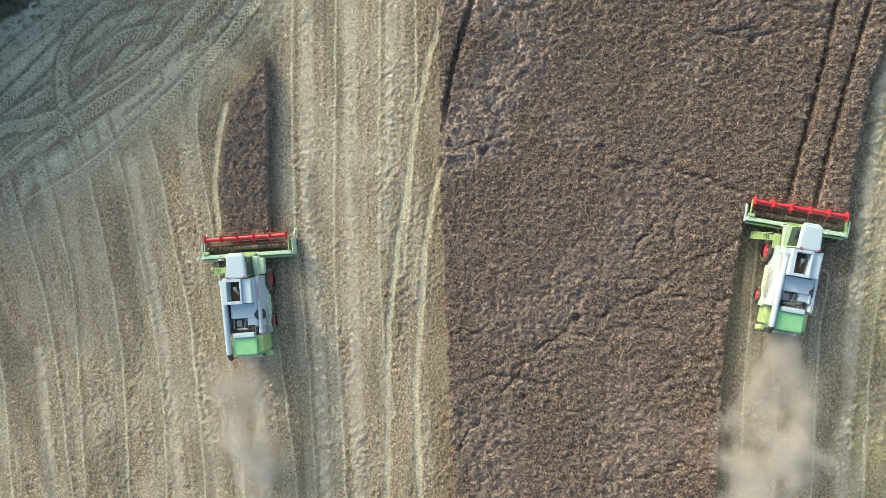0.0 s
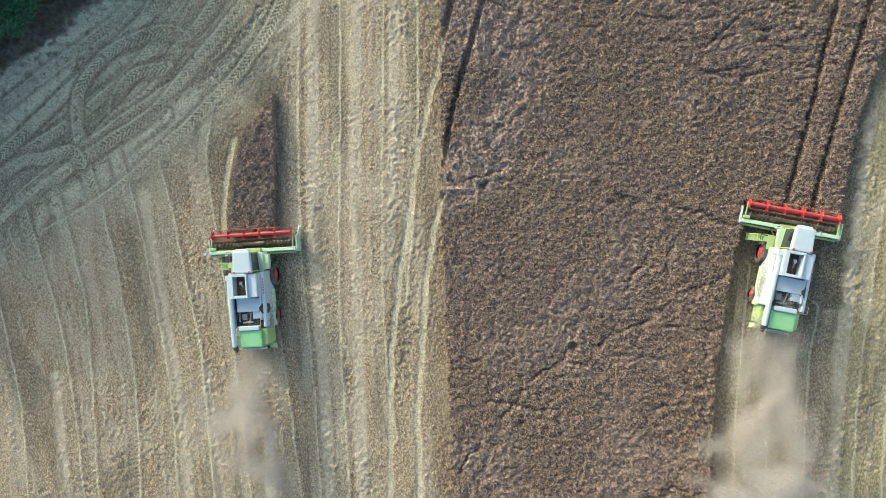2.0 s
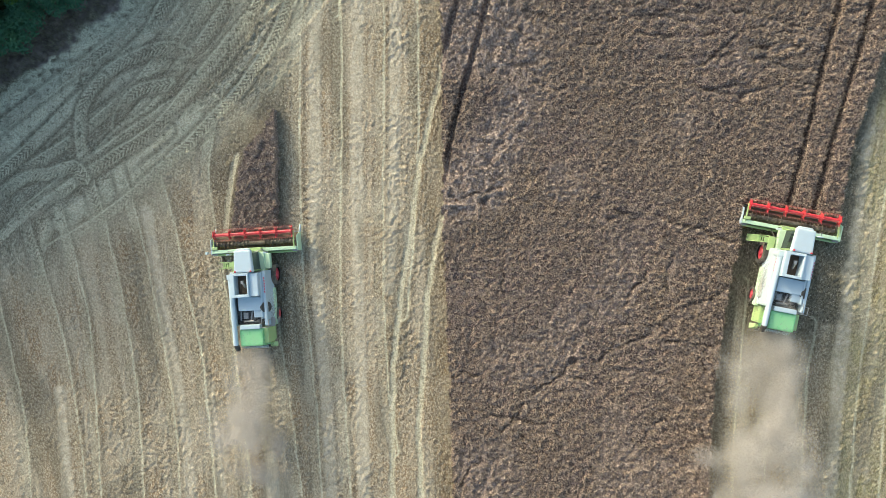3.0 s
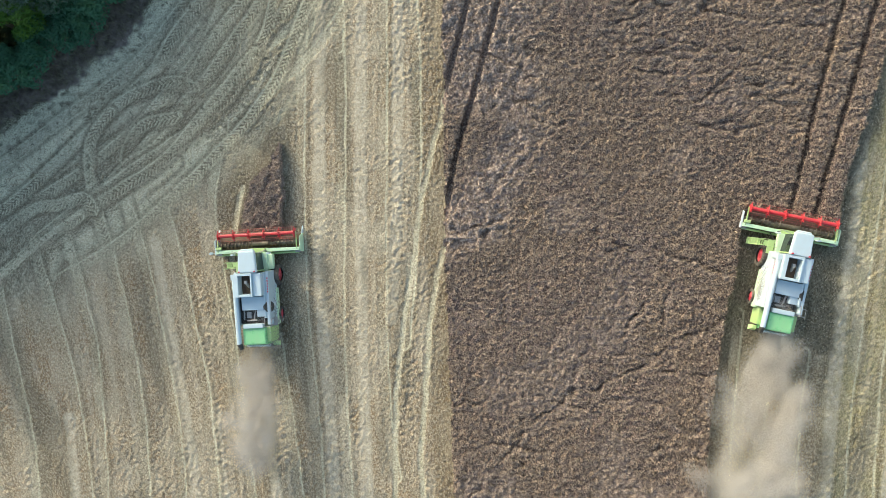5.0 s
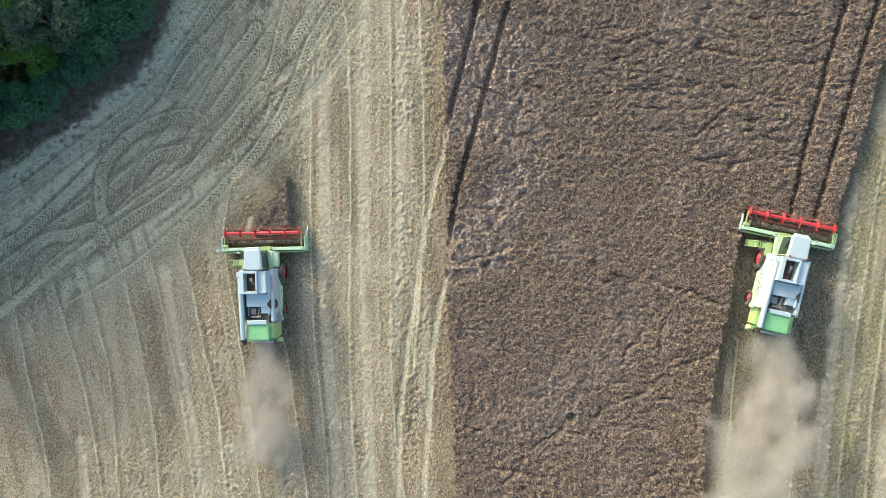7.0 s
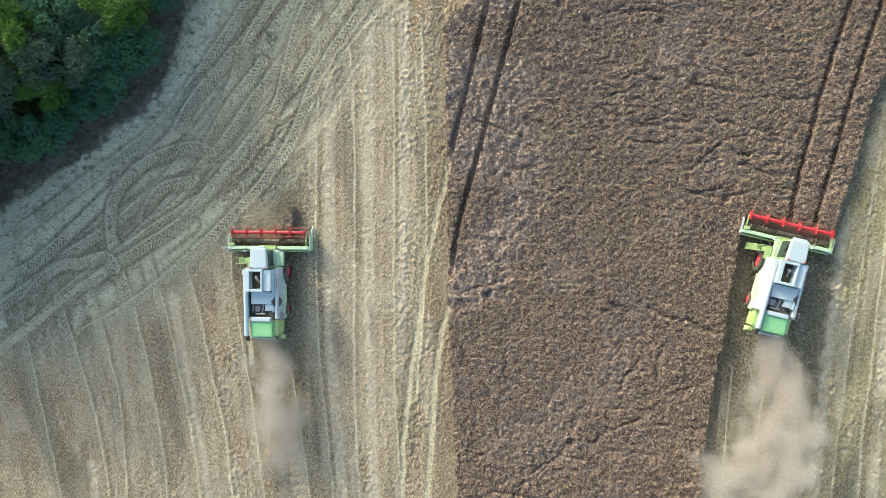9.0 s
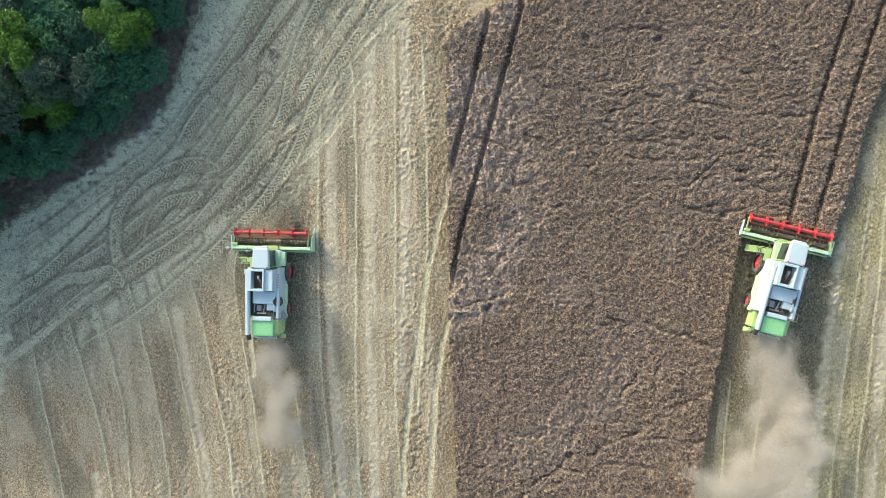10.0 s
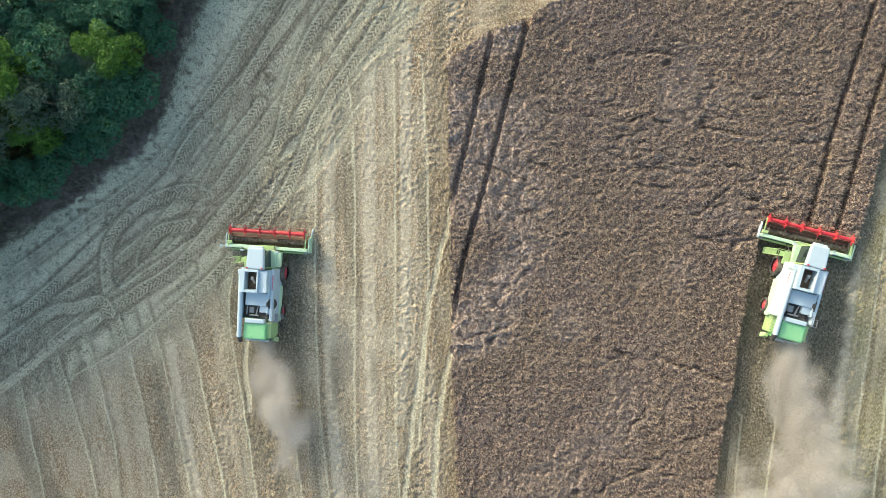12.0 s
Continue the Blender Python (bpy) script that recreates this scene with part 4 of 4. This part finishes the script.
    P("radiator_screen", [(rod, (1.06, -4.35, 2.55), (1.30, -4.35, 2.74), 0.44, {"sides": 24})], "black", deck, "round dark radiator screen")
    P("screen_hub", [(rod, (1.28, -4.35, 2.72), (1.34, -4.35, 2.77), 0.14, {"sides": 14})], "steel", deck, "grey screen hub")
    P("cross_bar", [(box, (-0.78, 0.80), (-5.95, -5.62), (2.7, 3.08), {"bevel": 0.05})], "white", root, "white cross cover behind the engine")
    rails = [(rod, (1.05, -5.85, 2.6), (1.05, -5.85, 3.3), 0.022), (rod, (1.05, -5.1, 2.6), (1.05, -5.1, 3.3), 0.022), (rod, (1.05, -5.85, 3.3), (1.05, -5.1, 3.3), 0.022),
             (rod, (1.5, -5.85, 2.3), (1.5, -5.85, 3.1), 0.022), (rod, (1.5, -5.3, 2.3), (1.5, -5.3, 3.1), 0.022), (rod, (1.5, -5.85, 3.1), (1.5, -5.3, 3.1), 0.022),
             (rod, (1.05, -5.85, 3.3), (1.5, -5.85, 3.1), 0.022)]
    P("service_rail", rails, "steel", root, "bent tubular service rails")
    perch = P("service_platform", [(box, (1.1, 1.7), (-5.9, -5.2), (2.2, 2.26))], "steel", root, "steel service platform")
    for k in range(5):
        P("rung", [(rod, (1.7, -5.75, 0.9 + 0.3 * k), (1.7, -5.3, 0.9 + 0.3 * k), 0.02)], "steel", perch)
    # unloading auger folded back
    tube = P("unloading_auger", [(rod, (-1.22, -1.75, 3.22), (-1.18, -7.15, 3.02), 0.19, {"sides": 18}), (rod, (-1.22, -1.95, 2.5), (-1.22, -1.95, 3.24), 0.22, {"sides": 16}), (box, (-1.42, -1.02), (-2.1, -1.7), (3.05, 3.42))], "white", root, "white unloading auger folded back")
    P("auger_spout", [(rod, (-1.18, -7.1, 3.02), (-1.14, -7.55, 2.72), 0.21, 0.17, {"sides": 14})], "black", tube, "black rubber spout")
    # cab
    P("cab_roof", [(box, (-0.78, 0.78), (-1.62, 0.12), (3.36, 3.66), {"taper": (0.93, 0.95), "bevel": 0.11, "nose": 0.88}), (box, (-0.58, 0.58), (0.02, 0.26), (3.32, 3.52), {"taper": (0.9, 0.6), "bevel": 0.05, "nose": 0.9})], "white", root, "white rounded cab roof")
    cab = P("cab", [(box, (-0.74, 0.74), (-1.5, -0.05), (1.9, 3.36), {"bevel": 0.05, "taper": (1.0, 1.03), "nose": 0.82})], "glass", root, "dark glazed cab")
    for sx, sy in ((-0.61, -0.06), (0.61, -0.06), (-0.74, -1.48), (0.74, -1.48)):
        P("cab_post", [(box, (sx - 0.045, sx + 0.045), (sy - 0.045, sy + 0.045), (1.85, 3.38), {"bevel": 0.015})], "lime_paint", cab, "lime green cab post")
    P("cab_floor", [(box, (-1.05, 1.05), (-1.6, -0.1), (1.55, 1.92), {"bevel": 0.05})], "mint", cab, "pale green cab platform")
    for s in (-1, 1):
        arm = P("mirror_arm", [(rod, (s * 0.75, -0.1, 3.1), (s * 1.35, 0.1, 3.0), 0.025), (rod, (s * 1.35, 0.1, 3.0), (s * 1.45, -0.15, 2.7), 0.025)], "steel", cab)
        P("mirror", [(box, tuple(sorted((s * 1.32, s * 1.58))), (-0.24, -0.12), (2.4, 2.85), {"bevel": 0.03})], "white", arm, "pale dusty mirror housing")
        P("beacon_light", [(rod, (s * 0.6, -1.5, 3.6), (s * 0.6, -1.5, 3.78), 0.06)], "red", root, "small red roof lamp")
    # access platform and ladder on the driver's side
    stair = P("access_platform", [(box, (-1.85, -1.2), (-1.2, -0.82), (1.62, 1.70), {"bevel": 0.02}), (box, (-2.4, -1.8), (-1.22, -1.16), (1.60, 1.70), {"bevel": 0.01}), (box, (-2.4, -1.8), (-0.86, -0.80), (1.60, 1.70), {"bevel": 0.01}), (box, (-1.62, -1.15), (-1.75, -0.75), (1.66, 1.76), {"bevel": 0.02})], "lime_paint", root, "lime green access platform")
    for k in range(4):
        P("slat", [(box, (-2.36 + k * 0.15, -2.30 + k * 0.15), (-1.17, -0.85), (1.62, 1.68), {"bevel": 0.01})], "lime_paint", stair)
    for k in range(5):
        P("step", [(box, (-2.75 + k * 0.09, -2.4 + k * 0.05), (-1.22, -0.80), (0.55 + k * 0.26, 0.60 + k * 0.26), {"bevel": 0.01})], "lime_paint", stair)
    for y in (-1.25, -0.78):
        P("handrail", [(rod, (-2.72, y, 0.5), (-2.32, y, 1.75), 0.03), (rod, (-2.3, y, 1.7), (-2.3, y, 2.6), 0.022), (rod, (-2.3, y, 2.6), (-1.3, y, 2.6), 0.022)], "lime_paint", stair)
    P("fuel_tank", [(box, (1.0, 1.45), (-1.45, -0.25), (1.35, 1.8), {"bevel": 0.06})], "mint", root, "pale green front side box")
    P("feeder_house", [(box, (-0.72, 0.72), (-1.6, 0.25), (0.75, 1.5), {"slide": (0, 0.0), "bevel": 0.05})], "lime_paint", root, "lime green feeder house")
    P("front_axle", [(rod, (-1.3, -1.95, 0.88), (1.3, -1.95, 0.88), 0.2)], "black", root)
    P("rear_axle", [(rod, (-1.2, -5.15, 0.62), (1.2, -5.15, 0.62), 0.12)], "black", root)
    turning = [(wheel(root, "front_wheel", s * 1.38, -1.95, 0.88, 0.66, s), 0.88) for s in (-1, 1)]
    turning += [(wheel(root, "rear_wheel", s * 1.36, -5.15, 0.62, 0.48, s), 0.62) for s in (-1, 1)]
    # header
    H = half
    header = P("header", [(box, (-H + 0.1, H - 0.1), (-0.02, 0.16), (0.30, 1.12), {"bevel": 0.03})], "lime_paint", root, "wide pale green cutting header")
    P("header_floor", [(box, (-H + 0.1, H - 0.1), (0.12, 1.28), (0.16, 0.24), {"bevel": 0.02})], "chaff", header, "header floor under cut brown crop")
    P("top_beam", [(box, (-H + 0.12, H - 0.12), (-0.08, 0.20), (1.08, 1.24), {"bevel": 0.04})], "mint", header, "pale top beam")
    P("back_pipe", [(rod, (-H + 0.2, -0.2, 0.85), (H - 0.2, -0.2, 0.85), 0.09)], "lime_paint", header)
    bm = bmesh.new()
    rod(bm, (-H + 0.25, 0.60, 0.58), (H - 0.25, 0.60, 0.58), 0.17, sides=14)
    turns, seg = 9, 14
    for s in (-1, 1):
        prev = None
        for k in range(turns * seg + 1):
            a = 2 * math.pi * k / seg * s
            px = s * (H - 0.28) * (1 - k / (turns * seg) * 0.82)
            p = bm.verts.new((px, 0.60 + 0.16 * math.cos(a), 0.58 + 0.16 * math.sin(a)))
            q = bm.verts.new((px, 0.60 + 0.31 * math.cos(a), 0.58 + 0.31 * math.sin(a)))
            if prev:
                bm.faces.new((prev[0], prev[1], q, p))
            prev = (p, q)
    part("feed_auger", bm, "belt", header, "dusty steel feed auger with spiral flights")
    P("knife_bar", [(box, (-H + 0.15, H - 0.15), (1.22, 1.34), (0.14, 0.20), {"bevel": 0})] + [(box, (-H + 0.3 + k * 0.29, -H + 0.36 + k * 0.29), (1.30, 1.46), (0.14, 0.18), {"taper": (0.3, 1.0), "bevel": 0}) for k in range(int((2 * H - 0.5) / 0.29))], "steel", header, "toothed steel knife bar")
    for s in (-1, 1):
        P("end_panel", [(box, tuple(sorted((s * (H - 0.10), s * H))), (-0.2, 1.38), (0.15, 1.16), {"taper": (1.0, 0.75), "slide": (0, -0.15), "bevel": 0.04})], "white" if s < 0 else "mint", header, "header end panel")
        P("divider", [(box, tuple(sorted((s * (H - 0.11), s * (H + 0.01)))), (1.3, 1.9), (0.1, 0.50), {"taper": (0.5, 0.25), "slide": (0, -0.3), "bevel": 0.03})], "white", header, "pointed white crop divider")
        P("reel_arm", [(box, tuple(sorted((s * (H - 0.34), s * (H - 0.26)))), (0.05, 1.45), (1.16, 1.26), {"bevel": 0.02})], "lime_paint", header, "lime green reel arm")
        P("end_lamp", [(box, tuple(sorted((s * (H - 0.5), s * (H - 0.05)))), (-0.22, -0.05), (0.75, 1.0), {"bevel": 0.02})], "steel", header, "small grey end marker")
    P("drive_cover", [(box, (-H + 0.15, -H + 0.62), (0.22, 0.46), (1.12, 1.32), {"bevel": 0.05})], "lime_paint", header, "bright lime drive cover")
    P("hydraulic_hose", [(rod, (-0.75, 0.1, 1.3), (-1.35, -0.15, 1.05), 0.03), (rod, (-1.35, -0.15, 1.05), (-1.1, -0.75, 1.5), 0.03)], "black", header)
    P("hydraulic_hose", [(rod, (0.7, 0.12, 1.28), (1.15, -0.4, 1.6), 0.03)], "black", header)
    if marker:
        P("side_marker", [(rod, (-H, 0.0, 0.9), (-H - 0.42, 0.0, 0.95), 0.018), (rod, (-H - 0.42, 0.0, 0.82), (-H - 0.42, 0.0, 1.08), 0.11)], "white", header, "small white side marker")
    # reel: tube, spiders, bats and tines, turning about its tube
    R, rad = H - 0.38, 0.46
    bm = bmesh.new()
    rod(bm, (-R, 0, 0), (R, 0, 0), 0.145, sides=16)
    reel = part("reel", bm, "red", header, "red six-bat reel")
    reel.location = (0, 1.36, 1.22)
    for k in range(6):
        px = -R + 0.03 + k * (2 * R - 0.06) / 5
        bm = bmesh.new()
        for a in range(6):
            b = a * math.pi / 3
            rod(bm, (px, 0, 0), (px, rad * math.cos(b), rad * math.sin(b)), 0.034, sides=6)
            c = b + math.pi / 3
            rod(bm, (px, rad * 0.72 * math.cos(b), rad * 0.72 * math.sin(b)), (px, rad * 0.72 * math.cos(c), rad * 0.72 * math.sin(c)), 0.026, sides=5)
        rod(bm, (px - 0.05, 0, 0), (px + 0.05, 0, 0), 0.27, sides=16)
        part("reel_spider", bm, "red", reel)
    for a in range(6):
        b = a * math.pi / 3
        y, z = rad * math.cos(b), rad * math.sin(b)
        bm = bmesh.new()
        rod(bm, (-R, y, z), (R, y, z), 0.015, sides=6)
        n = int(2 * R / 0.16)
        for k in range(n):
            px = -R + 0.08 + k * 0.16
            rod(bm, (px, y, z), (px, y + 0.02, z - 0.2), 0.007, sides=3)
        part("reel_bat", bm, "bat", reel)
    return root, turning, reel


def build_combines():
    a = combine("white and lime green combine harvester clearing a narrow strip of crop", marker=True)
    b = combine("white and lime green combine harvester trailing thick pale dust", 3.62)
    return a, b


# ---- chaff dust ----
def puff_mesh(seed, count, size, radius):
    """A loose ball of chaff: flecks thin out to the rim, in a few uneven knots."""
    rng = np.random.default_rng(seed)
    knots = rng.normal(0, 0.46, (9, 3))
    p = knots[rng.integers(0, 9, count)] + rng.normal(0, 0.26, (count, 3))
    p = p[np.linalg.norm(p, axis=1) < 1.35]
    count = len(p)
    p *= np.array([1.25, 2.2, 0.85]) * radius
    u, w = rng.normal(0, 1, (count, 3)), rng.normal(0, 1, (count, 3))
    u *= size / np.linalg.norm(u, axis=1)[:, None]
    w *= size / np.linalg.norm(w, axis=1)[:, None]
    v = np.stack([p, p + u, p + w], 1).reshape(-1, 3)
    return sheet("dust_puff", v, np.arange(3 * count).reshape(-1, 3), "dust")


PUFFS = []  # puff, its machine's rows, when it leaves the machine, its own drift


def build_dust():
    rng = np.random.default_rng(77)
    for rows, every, count, wide, label in ((DRIVE_A, 0.34, 9000, 0.85, "thin tan chaff dust drifting behind a harvester"),
                                            (DRIVE_B, 0.27, 10000, 1.2, "thick pale chaff dust billowing behind a harvester")):
        cloud = tagged(new("dust_cloud"), label, "dust", "", "stuff")
        meshes = [puff_mesh(200 + k + count, count, 0.055, 1.0) for k in range(5)]
        for k, te in enumerate(np.arange(-9.0, 11.9, every)):
            ob = new("dust_puff", meshes[k % 5])
            ob.parent = cloud
            PUFFS.append((ob, rows, float(te), (rng.normal(-0.1 if rows is DRIVE_B else 0.1, wide), rng.uniform(0.3, 1.5), rng.uniform(-1, 1), rng.uniform(-8, 8), rng.uniform(0.3, 1.0))))


# ---- what moves ----
def puff_rows(rows, leaves, own):
    side, jet, spin, turn, lift = own
    thick = rows is DRIVE_B
    out = []
    for t in np.arange(0, 12.01, 0.5):
        age = t - leaves
        px, py, a = (float(v) for v in drive(rows, min(t, leaves) if age > 0 else t))
        ca, sa = math.cos(radians(a)), math.sin(radians(a))
        lx, ly, z = 0.0, -4.3, 1.75
        if age > 0:
            lx += side * (1 - math.exp(-age / 1.5))
            ly -= 2.7 * min(1, age / 0.6) + 1.7 * jet * (1 - math.exp(-age / 1.6))
            z = 1.7 + lift * age - (0.14 * max(0, age - 4) ** 2 if thick else 0.3 * max(0, age - 1.5) ** 2)
        x, y = px + lx * ca - ly * sa, py + lx * sa + ly * ca
        if age > 0:
            wind = 0.065 * max(0, leaves) - 0.16
            x, y = x + wind * age, y - 0.10 * age
        out.append((t, pose(x, y, max(z, -2.5), 0, 0, turn + spin * 14 * max(0, age))))
    return out


def motions(machines):
    for (root, turning, reel), rows in zip(machines, (DRIVE_A, DRIVE_B)):
        walk(root, [(t, pose(x, y, 0, 0, 0, a)) for t, x, y, a in rows])
        far = 1.29
        for tyre, r in turning:
            x, y, z = tyre.location
            rate = math.degrees(far / r)
            walk(tyre, [(t, pose(x, y, z, -rate * t, 0, 0)) for t in np.arange(0, 12.01, 0.5)])
        walk(reel, [(t, pose(0, 1.36, 1.22, -165 * t, 0, 0)) for t in np.arange(0, 12.01, 0.4)])
    for ob, t in CUT_ROWS:
        rows = [(0, pose(0, 0, 0))]
        if t > 0.2:
            rows.append((t - 0.1, pose(0, 0, 0)))
        down = min(t + 0.5, 12)
        rows.append((down, pose(0, 0, -1.5 * (down - max(t - 0.1, 0)) / 0.6)))
        if down < 12:
            rows.append((12, pose(0, 0, -1.5)))
        walk(ob, rows)
    for ob, rows, leaves, own in PUFFS:
        walk(ob, puff_rows(rows, leaves, own))


build_ground()
build_crop()
build_trees()
MACHINES = build_combines()
build_dust()
build_litter()
motions(MACHINES)
